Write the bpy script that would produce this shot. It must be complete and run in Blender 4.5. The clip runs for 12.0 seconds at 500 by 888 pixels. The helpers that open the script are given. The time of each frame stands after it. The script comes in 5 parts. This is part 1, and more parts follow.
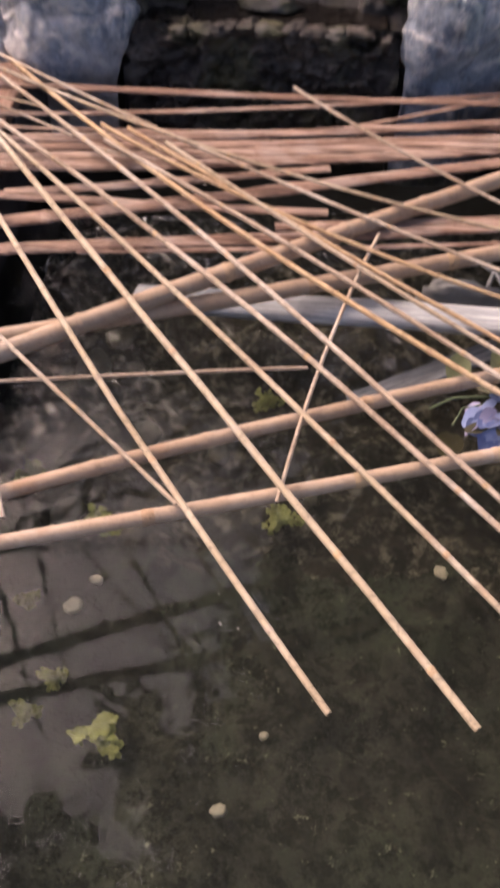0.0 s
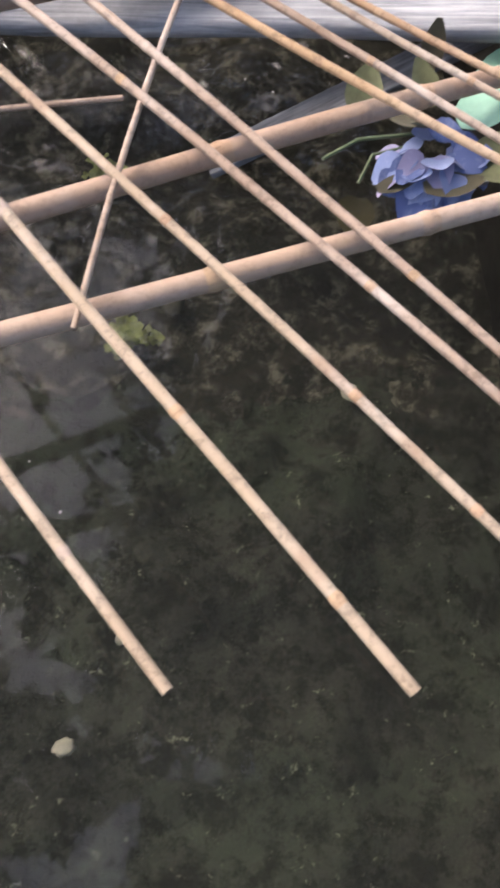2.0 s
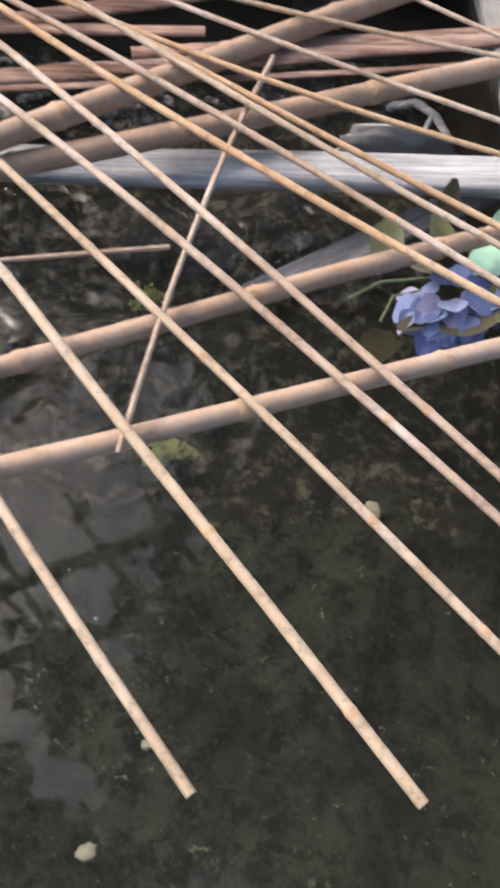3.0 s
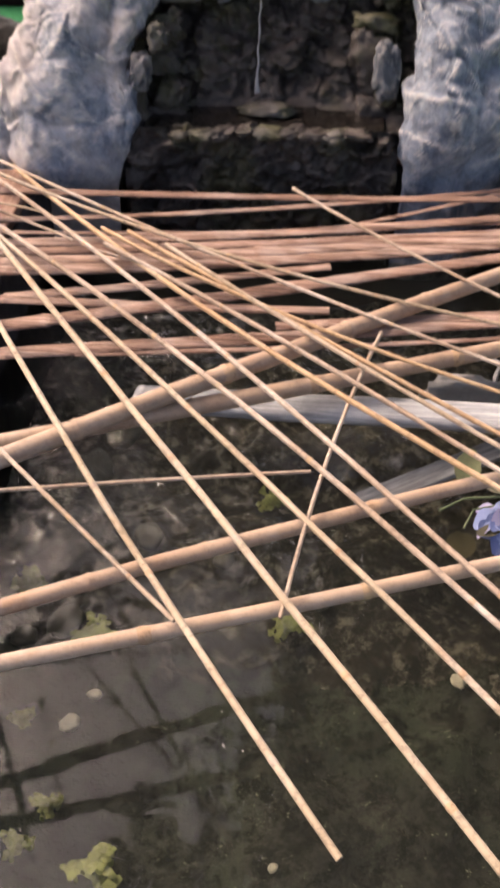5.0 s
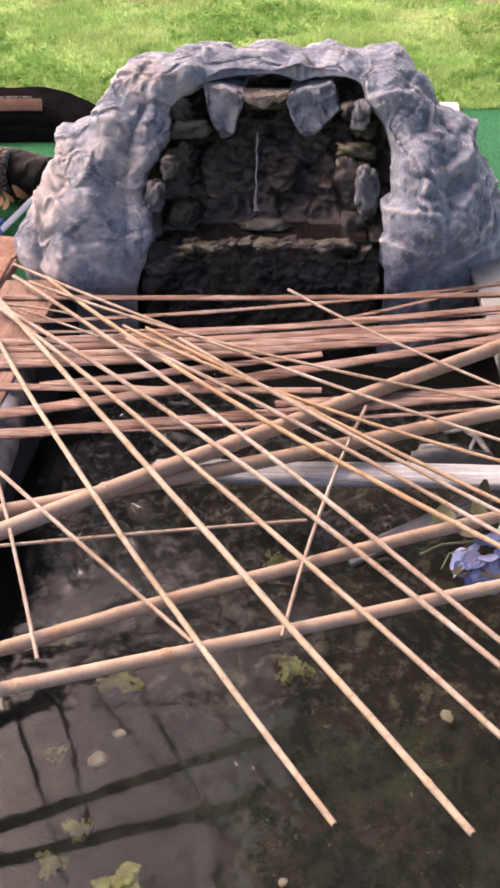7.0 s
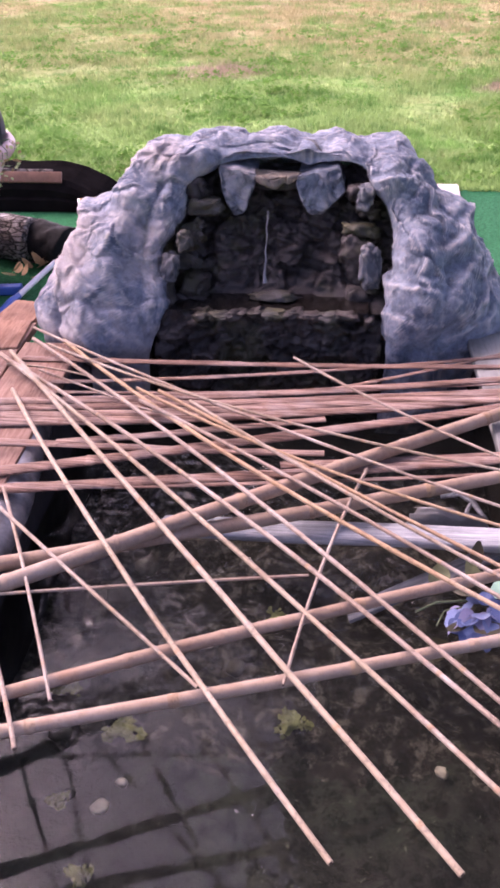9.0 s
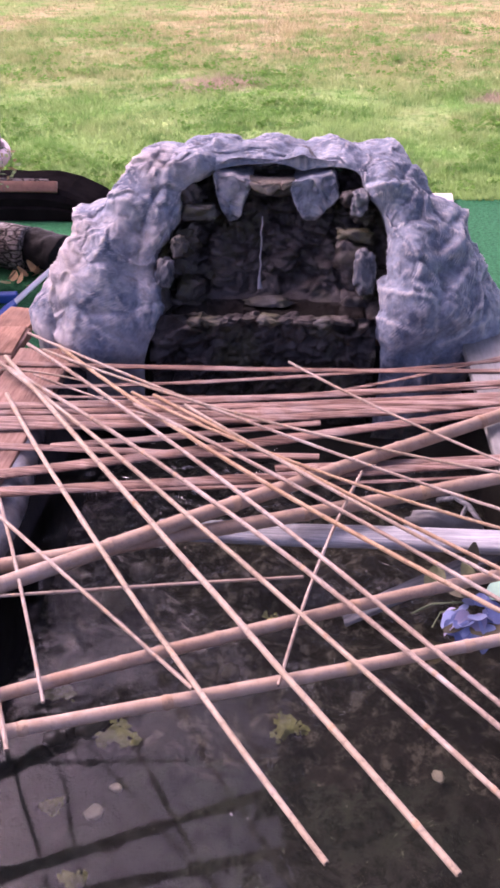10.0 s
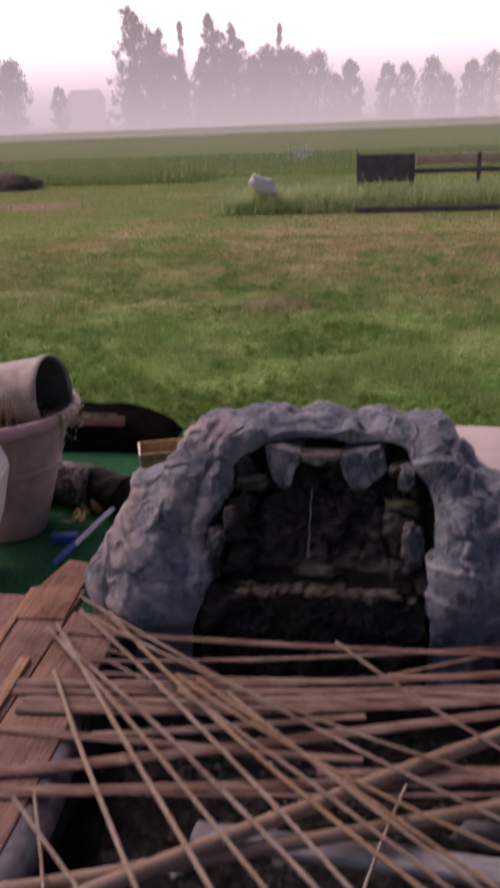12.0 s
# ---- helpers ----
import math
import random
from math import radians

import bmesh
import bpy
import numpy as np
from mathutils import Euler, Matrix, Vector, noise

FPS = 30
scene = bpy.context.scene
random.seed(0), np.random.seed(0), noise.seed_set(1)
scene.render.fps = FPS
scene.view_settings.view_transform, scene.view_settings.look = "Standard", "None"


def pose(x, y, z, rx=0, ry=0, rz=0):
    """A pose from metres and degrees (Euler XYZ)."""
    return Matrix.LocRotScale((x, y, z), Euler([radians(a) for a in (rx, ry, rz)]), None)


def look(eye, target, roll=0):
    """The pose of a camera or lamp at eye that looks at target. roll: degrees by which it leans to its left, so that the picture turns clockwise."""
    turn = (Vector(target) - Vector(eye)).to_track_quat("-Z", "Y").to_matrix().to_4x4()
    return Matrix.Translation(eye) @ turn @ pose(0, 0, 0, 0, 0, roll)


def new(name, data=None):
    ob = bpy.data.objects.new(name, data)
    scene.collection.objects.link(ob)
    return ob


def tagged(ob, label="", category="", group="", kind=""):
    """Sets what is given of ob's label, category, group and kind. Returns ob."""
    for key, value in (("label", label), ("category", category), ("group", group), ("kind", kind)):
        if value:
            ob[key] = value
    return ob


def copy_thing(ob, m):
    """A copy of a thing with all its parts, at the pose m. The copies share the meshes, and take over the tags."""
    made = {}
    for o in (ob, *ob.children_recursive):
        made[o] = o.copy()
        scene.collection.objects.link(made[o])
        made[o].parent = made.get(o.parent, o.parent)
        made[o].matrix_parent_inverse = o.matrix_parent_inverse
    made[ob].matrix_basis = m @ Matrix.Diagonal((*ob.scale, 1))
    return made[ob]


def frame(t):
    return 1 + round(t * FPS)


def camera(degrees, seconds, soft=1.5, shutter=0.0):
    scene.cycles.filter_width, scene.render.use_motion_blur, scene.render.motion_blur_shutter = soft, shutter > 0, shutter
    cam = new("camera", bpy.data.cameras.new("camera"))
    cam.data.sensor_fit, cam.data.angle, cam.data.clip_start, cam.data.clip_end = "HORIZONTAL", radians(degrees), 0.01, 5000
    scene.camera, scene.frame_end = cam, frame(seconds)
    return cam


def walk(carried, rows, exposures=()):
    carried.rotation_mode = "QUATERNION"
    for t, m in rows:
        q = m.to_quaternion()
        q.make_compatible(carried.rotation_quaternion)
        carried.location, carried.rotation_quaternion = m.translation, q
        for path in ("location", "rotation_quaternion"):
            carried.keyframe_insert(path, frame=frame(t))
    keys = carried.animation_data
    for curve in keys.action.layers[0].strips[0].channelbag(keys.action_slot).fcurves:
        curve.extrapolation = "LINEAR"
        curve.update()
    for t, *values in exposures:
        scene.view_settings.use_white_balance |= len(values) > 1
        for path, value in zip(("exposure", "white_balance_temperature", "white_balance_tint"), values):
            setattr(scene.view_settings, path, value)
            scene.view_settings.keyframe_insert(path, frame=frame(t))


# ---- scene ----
cam = camera(32.8, 12.0, soft=3.0, shutter=0.45)
PATH = [
    (0, (0.064, 0.020, 1.085), (-0.032, 1.280, -0.465), 0.5),
    (0.5, (0.116, 0.144, 0.997), (-0.001, 1.205, -0.695), -2.0),
    (1, (0.143, 0.241, 0.876), (0.127, 1.157, -0.902), 1.8),
    (1.5, (0.106, 0.311, 0.731), (0.209, 1.145, -1.084), 8.2),
    (2, (0.161, 0.337, 0.690), (0.279, 1.190, -1.115), 6.4),
    (2.5, (0.188, 0.341, 0.712), (0.295, 1.297, -1.041), 5.7),
    (3, (0.162, 0.317, 0.763), (0.206, 1.385, -0.927), 3.0),
    (3.5, (0.116, 0.308, 0.811), (0.112, 1.449, -0.832), 1.4),
    (5.3, (0.075, 0.005, 1.108), (-0.067, 1.489, -0.225), -1.1),
    (5.5, (0.077, -0.051, 1.126), (-0.062, 1.477, -0.157), -1.0),
    (6, (0.098, -0.129, 1.153), (-0.056, 1.411, -0.114), -2.1),
    (6.5, (0.102, -0.133, 1.156), (-0.046, 1.429, -0.085), -2.0),
    (7, (0.105, -0.16, 1.171), (-0.056, 1.408, -0.06), -2.7),
    (7.5, (0.105, -0.196, 1.181), (-0.065, 1.391, -0.024), -2.7),
    (9.5, (0.099, -0.256, 1.227), (-0.065, 1.414, 0.138), -1.0),
    (10, (0.104, -0.259, 1.199), (-0.054, 1.415, 0.116), -1.2),
    (10.5, (0.119, -0.227, 1.211), (-0.088, 1.431, 0.111), -1.9),
    (11, (0.134, -0.19, 1.274), (-0.223, 1.478, 0.23), -2.8),
    (11.25, (0.122, -0.186, 1.329), (-0.256, 1.521, 0.360), -2.7),
    (11.5, (0.108, -0.18, 1.385), (-0.238, 1.566, 0.474), -2.6),
    (12, (0.157, -0.143, 1.485), (-0.167, 1.697, 0.772), -2.3),
]
walk(cam, [(t, look(eye, target, roll)) for t, eye, target, roll in PATH],
     [(0.0, 0.40, 7400, 24), (0.8, 0.44, 7200, 20), (1.5, 0.50, 6500, 16), (2.5, 0.50, 6400, 14), (3.0, 0.48, 6500, 12), (3.7, 0.52, 6500, 9), (5.3, 0.61, 7750, 22), (7.7, 0.58, 7000, 32), (9.3, 0.52, 6300, 49), (11.0, 0.50, 6400, 56), (11.5, 0.04, 6500, 56), (12.0, -1.40, 7000, 44)])


# ---- world, sun, exposure ----
SUN_AZ, SUN_EL = radians(60), radians(46)      # ahead on the left, veiled by mist
world = bpy.data.worlds.new("misty_morning")
scene.world = world
world.use_nodes = True
wn = world.node_tree
sky = wn.nodes.new("ShaderNodeTexSky")
sky.sky_type, sky.sun_disc = "NISHITA", False
sky.sun_elevation, sky.sun_rotation = SUN_EL, -SUN_AZ
sky.air_density, sky.dust_density, sky.ozone_density, sky.altitude = 0.9, 5.0, 1.2, 50
wn.nodes["Background"].inputs[1].default_value = 0.30
wn.links.new(sky.outputs[0], wn.nodes["Background"].inputs[0])
sun_data = bpy.data.lights.new("sun", "SUN")
sun_data.energy, sun_data.angle, sun_data.color = 1.7, radians(24), (1.0, 0.89, 0.78)
sun = new("sun", sun_data)
sun.matrix_world = look((-20 * math.sin(SUN_AZ), 20 * math.cos(SUN_AZ), 20 * math.tan(SUN_EL)), (0, 0, 0))


# ---- materials ----
class Mat:
    """A Principled material with short calls for its textures."""

    def __init__(self, name, color=(0.5, 0.5, 0.5), rough=0.6, metal=0.0, spec=0.5):
        self.m = bpy.data.materials.new(name)
        self.m.use_nodes = True
        self.t = self.m.node_tree
        self.b = self.t.nodes["Principled BSDF"]
        self.b.inputs["Base Color"].default_value = (*color, 1)
        self.b.inputs["Roughness"].default_value = rough
        self.b.inputs["Metallic"].default_value = metal
        self.b.inputs["Specular IOR Level"].default_value = spec
        self.co = self.t.nodes.new("ShaderNodeTexCoord")

    def link(self, a, b):
        self.t.links.new(a, b)

    def noise(self, scale, detail=4.0, rough=0.6, stretch=(1, 1, 1), space="Object", distort=0.0):
        mp = self.t.nodes.new("ShaderNodeMapping")
        mp.inputs["Scale"].default_value = stretch
        self.link(self.co.outputs[space], mp.inputs[0])
        n = self.t.nodes.new("ShaderNodeTexNoise")
        n.inputs["Scale"].default_value, n.inputs["Detail"].default_value = scale, detail
        n.inputs["Roughness"].default_value, n.inputs["Distortion"].default_value = rough, distort
        self.link(mp.outputs[0], n.inputs["Vector"])
        return n.outputs["Fac"]

    def voronoi(self, scale, feature="F1", stretch=(1, 1, 1)):
        mp = self.t.nodes.new("ShaderNodeMapping")
        mp.inputs["Scale"].default_value = stretch
        self.link(self.co.outputs["Object"], mp.inputs[0])
        n = self.t.nodes.new("ShaderNodeTexVoronoi")
        n.feature = feature
        n.inputs["Scale"].default_value = scale
        self.link(mp.outputs[0], n.inputs["Vector"])
        return n.outputs["Distance"]

    def ramp(self, fac, stops):
        r = self.t.nodes.new("ShaderNodeValToRGB")
        while len(r.color_ramp.elements) < len(stops):
            r.color_ramp.elements.new(0.5)
        for e, (pos, col) in zip(r.color_ramp.elements, stops):
            e.position = pos
            e.color = (*col, 1) if isinstance(col, tuple) else (col, col, col, 1)
        self.link(fac, r.inputs[0])
        return r.outputs[0]

    def mix(self, fac, a, b, kind="MIX"):
        n = self.t.nodes.new("ShaderNodeMix")
        n.data_type, n.blend_type = "RGBA", kind
        for sock, v in ((n.inputs[0], fac), (n.inputs[6], a), (n.inputs[7], b)):
            if isinstance(v, bpy.types.NodeSocket):
                self.link(v, sock)
            elif isinstance(v, tuple):
                sock.default_value = (*v, 1)
            else:
                sock.default_value = v
        return n.outputs[2]

    def math(self, op, a, b=0.0):
        n = self.t.nodes.new("ShaderNodeMath")
        n.operation = op
        for sock, v in zip(n.inputs, (a, b)):
            if isinstance(v, bpy.types.NodeSocket):
                self.link(v, sock)
            else:
                sock.default_value = v
        return n.outputs[0]

    def random(self):
        return self.t.nodes.new("ShaderNodeObjectInfo").outputs["Random"]

    def island(self):
        return self.t.nodes.new("ShaderNodeNewGeometry").outputs["Random Per Island"]

    def point(self):
        return self.t.nodes.new("ShaderNodeNewGeometry").outputs["Pointiness"]

    def axis(self, which, space="Object"):
        n = self.t.nodes.new("ShaderNodeSeparateXYZ")
        self.link(self.co.outputs[space], n.inputs[0])
        return n.outputs[which]

    def color(self, out):
        self.link(out, self.b.inputs["Base Color"])
        return self

    def rough(self, out):
        self.link(out, self.b.inputs["Roughness"])
        return self

    def bump(self, height, strength=0.3, distance=0.01):
        n = self.t.nodes.new("ShaderNodeBump")
        n.inputs["Strength"].default_value, n.inputs["Distance"].default_value = strength, distance
        self.link(height, n.inputs["Height"])
        self.link(n.outputs[0], self.b.inputs["Normal"])
        return self


def bamboo(name, dark, mid, pale, rough=0.42, yellow=0.45):
    k = Mat(name, mid, rough, spec=0.3)
    tone = k.ramp(k.noise(5, 3), [(0.3, dark), (0.5, mid), (0.72, pale)])
    tint = k.mix(k.math("MULTIPLY", k.random(), 0.45), tone, dark)
    straw = k.ramp(k.math("FRACT", k.math("MULTIPLY", k.random(), 7.3)), [(0.45, 0.0), (0.9, yellow)])
    tint = k.mix(straw, tint, tuple(c * w for c, w in zip(mid, (1.12, 1.18, 0.98))))
    bleached = k.ramp(k.noise(3.4, 5, 0.7), [(0.52, 0.0), (0.68, 0.65)])
    tint = k.mix(bleached, tint, tuple(min(1.0, c * 0.7 + 0.08) for c in pale))
    rusty = k.ramp(k.noise(4.6, 5, 0.7), [(0.55, 0.0), (0.70, 0.6)])
    tint = k.mix(rusty, tint, tuple(c * w for c, w in zip(dark, (1.0, 0.82, 0.7))))
    specks = k.ramp(k.noise(75, 4, 0.75), [(0.37, 0.2), (0.50, 1.0)])
    k.color(k.mix(0.42 if yellow else 0.2, tint, specks, "MULTIPLY"))
    k.rough(k.ramp(k.noise(30), [(0.3, 0.55), (0.7, 0.8)]))
    return k.bump(k.noise(110, 3, 0.7), 0.35, 0.003).m


M_POLE = bamboo("pale_bamboo", (0.270, 0.178, 0.122), (0.365, 0.264, 0.192), (0.445, 0.346, 0.272), yellow=0.0)
M_CANE = bamboo("tan_cane", (0.205, 0.138, 0.094), (0.350, 0.268, 0.206), (0.500, 0.438, 0.384))
M_GOLD = bamboo("golden_cane", (0.250, 0.150, 0.085), (0.360, 0.236, 0.142), (0.450, 0.335, 0.235), yellow=0.25)


def split_bamboo():
    k = Mat("split_weathered_bamboo", (0.42, 0.28, 0.22), 0.7, spec=0.2)
    tone = k.ramp(k.noise(9, 5, 0.7, (0.35, 9, 4)), [(0.34, (0.10, 0.052, 0.038)), (0.48, (0.26, 0.160, 0.120)), (0.66, (0.48, 0.35, 0.29))])
    tint = k.mix(k.math("MULTIPLY", k.random(), 0.5), tone, (0.24, 0.135, 0.10))
    streak = k.ramp(k.noise(16, 6, 0.75, (0.22, 16, 10)), [(0.40, 0.25), (0.52, 1.0)])
    tint = k.mix(0.75, tint, streak, "MULTIPLY")
    grey = k.ramp(k.noise(3.5, 4, 0.7), [(0.50, 0.0), (0.66, 0.6)])
    tint = k.mix(grey, tint, (0.36, 0.29, 0.26))
    k.color(k.mix(0.6, tint, k.ramp(k.noise(12, 4), [(0.3, 0.6), (0.6, 1.05)]), "MULTIPLY"))
    return k.bump(k.noise(14, 4, 0.7, (0.3, 12, 6)), 0.6, 0.006).m


M_OLD = split_bamboo()
M_NODE = bamboo("bamboo_joint", (0.260, 0.160, 0.100), (0.380, 0.255, 0.165), (0.470, 0.335, 0.235), 0.6)
M_HOLLOW = Mat("hollow_shade", (0.05, 0.035, 0.025), 0.9).m


def planks(name, dark, mid, pale, rough=0.75, along=(9, 0.7, 3)):
    k = Mat(name, mid, rough, spec=0.12)
    grain = k.noise(14, 5, 0.65, along, distort=0.6)
    tone = k.ramp(grain, [(0.3, dark), (0.5, mid), (0.7, pale)])
    stain = k.ramp(k.noise(5, 6, 0.7), [(0.36, 0.45), (0.5, 0.85), (0.66, 1.15)])
    k.color(k.mix(0.7, tone, stain, "MULTIPLY"))
    return k.bump(grain, 0.35, 0.004).m


M_DECK = planks("brown_stained_deck_board", (0.17, 0.094, 0.070), (0.265, 0.162, 0.124), (0.34, 0.225, 0.18))
M_DECK_NEW = planks("orange_deck_board", (0.19, 0.095, 0.060), (0.29, 0.160, 0.108), (0.38, 0.23, 0.165))
M_LATH = planks("orange_tan_lath", (0.26, 0.145, 0.085), (0.40, 0.245, 0.15), (0.50, 0.34, 0.23))
M_GREY = planks("grey_weathered_plank", (0.13, 0.14, 0.15), (0.24, 0.25, 0.27), (0.38, 0.39, 0.41), 0.7, (0.5, 9, 3))
M_SILVER = planks("silver_weathered_plank", (0.17, 0.18, 0.20), (0.35, 0.36, 0.375), (0.52, 0.525, 0.53), 0.6, (0.35, 12, 5))
M_WETBOARD = planks("wet_grey_board", (0.10, 0.105, 0.11), (0.19, 0.195, 0.20), (0.28, 0.285, 0.29), 0.6, (0.5, 9, 3))
M_RIM = planks("pale_grey_painted_board", (0.21, 0.21, 0.20), (0.25, 0.25, 0.238), (0.28, 0.28, 0.266), 0.6)


def rock_paint(name="blue_grey_fibreglass_rock", dark=1.0, pale_edge_amount=0.62, damp=None):
    k = Mat(name, (0.25, 0.26, 0.3), 0.75)
    base = k.ramp(k.noise(8, 6, 0.72), [(0.34, (0.076 * dark, 0.096 * dark, 0.140 * dark)), (0.46, (0.148 * dark, 0.180 * dark, 0.240 * dark)), (0.58, (0.218 * dark, 0.254 * dark, 0.312 * dark)), (0.74, (0.40 * dark, 0.43 * dark, 0.475 * dark))])
    base = k.mix(0.7, base, k.ramp(k.noise(30, 5, 0.7), [(0.34, 0.5), (0.56, 1.12)]), "MULTIPLY")
    # pale ridges: worn paint and light from above, both put into the colour
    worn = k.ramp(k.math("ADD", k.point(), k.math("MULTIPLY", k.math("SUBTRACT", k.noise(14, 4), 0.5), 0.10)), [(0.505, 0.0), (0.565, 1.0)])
    # creases darkened in the paint, standing in for their shade
    crease_shade = k.ramp(k.point(), [(0.43, 1.0), (0.492, 0.0)])
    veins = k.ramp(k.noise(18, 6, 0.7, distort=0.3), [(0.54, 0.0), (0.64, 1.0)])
    col = k.mix(k.math("MULTIPLY", crease_shade, 0.35), base, (0.07, 0.066, 0.07))
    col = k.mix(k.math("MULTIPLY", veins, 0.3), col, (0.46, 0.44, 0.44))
    col = k.mix(k.math("MULTIPLY", worn, pale_edge_amount), col, (0.64, 0.59, 0.56))
    # tan stain and warm side light, both painted stronger towards low x
    warm = k.ramp(k.math("SUBTRACT", k.noise(4.0, 4), k.math("MULTIPLY", k.axis(0), 0.26)), [(0.56, 0.0), (0.76, 0.5)])
    col = k.mix(warm, col, (0.48, 0.385, 0.33))
    if damp:      # dark mossy stain below a ragged line at that height
        line = k.math("ADD", k.axis(2), k.math("MULTIPLY", k.math("SUBTRACT", k.noise(16, 5, 0.7), 0.5), 0.16))
        col = k.mix(k.ramp(k.math("SUBTRACT", line, damp - 0.5), [(0.47, 0.85), (0.52, 0.0)]), col, (0.035, 0.032, 0.022))
    k.color(col)
    return k.bump(k.math("ADD", k.noise(20, 8, 0.78), k.math("MULTIPLY", k.noise(60, 6, 0.75), 0.35)), 0.8, 0.02).m


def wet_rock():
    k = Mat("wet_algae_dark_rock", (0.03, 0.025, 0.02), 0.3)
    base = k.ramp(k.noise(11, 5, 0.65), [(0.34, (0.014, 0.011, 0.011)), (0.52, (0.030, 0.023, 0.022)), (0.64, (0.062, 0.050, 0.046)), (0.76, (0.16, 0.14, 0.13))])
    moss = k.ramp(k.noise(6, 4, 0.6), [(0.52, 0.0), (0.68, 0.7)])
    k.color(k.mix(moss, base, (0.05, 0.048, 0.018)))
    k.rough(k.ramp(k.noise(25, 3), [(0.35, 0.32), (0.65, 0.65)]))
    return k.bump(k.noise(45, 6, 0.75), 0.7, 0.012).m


def mossy_rock():
    k = Mat("mossy_damp_rock", (0.08, 0.07, 0.05), 0.55)
    base = k.ramp(k.noise(13, 5, 0.65), [(0.3, (0.016, 0.014, 0.012)), (0.5, (0.044, 0.040, 0.034)), (0.72, (0.14, 0.13, 0.13))])
    moss = k.ramp(k.noise(9, 4), [(0.47, 0.0), (0.6, 0.8)])
    k.color(k.mix(moss, base, (0.058, 0.056, 0.02)))
    return k.bump(k.noise(45, 6, 0.75), 0.7, 0.012).m


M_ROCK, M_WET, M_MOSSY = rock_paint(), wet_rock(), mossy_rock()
M_BLOCK = rock_paint("slate_blue_block", 0.85, 0.45, 0.30)
# the rock paint at 0.4 of its brightness, for stones inside the opening
M_DARKSLATE = rock_paint("dark_slate_stone", 0.4, 0.2)


def liner():
    k = Mat("black_pond_liner", (0.012, 0.012, 0.013), 0.7, spec=0.2)
    k.color(k.ramp(k.noise(9, 5, 0.7), [(0.35, (0.024, 0.022, 0.023)), (0.7, (0.060, 0.055, 0.056))]))
    return k.bump(k.noise(7, 4), 0.25, 0.02).m


def silt():
    k = Mat("silty_pond_bottom", (0.12, 0.11, 0.09), 0.9)
    base = k.ramp(k.noise(6, 8, 0.75), [(0.36, (0.010, 0.011, 0.010)), (0.46, (0.026, 0.029, 0.026)), (0.57, (0.045, 0.048, 0.043)), (0.70, (0.09, 0.094, 0.082))])
    algae = k.ramp(k.noise(3.1, 6, 0.72), [(0.44, 0.0), (0.58, 0.8)])
    col = k.mix(algae, base, (0.030, 0.042, 0.030))
    blot = k.ramp(k.noise(19, 7, 0.8), [(0.42, 0.05), (0.54, 1.2)])
    col = k.mix(0.9, col, blot, "MULTIPLY")
    flecks = k.ramp(k.noise(44, 5, 0.8), [(0.62, 0.0), (0.70, 0.7)])
    col = k.mix(flecks, col, (0.34, 0.36, 0.28))
    # bottom colour darkened and mottled towards the waterfall, so far water reads dark
    far_dark = k.ramp(k.math("ADD", k.axis(1), k.math("MULTIPLY", k.math("SUBTRACT", k.noise(4, 5), 0.5), 0.5)), [(0.0, 0.0), (1.15, 0.0), (1.42, 0.9)])
    litter = k.ramp(k.noise(24, 5, 0.7), [(0.46, (0.018, 0.017, 0.015)), (0.54, (0.06, 0.056, 0.05)), (0.64, (0.20, 0.19, 0.165))])
    k.color(k.mix(far_dark, col, litter))
    return k.bump(k.noise(30, 5), 0.7, 0.02).m


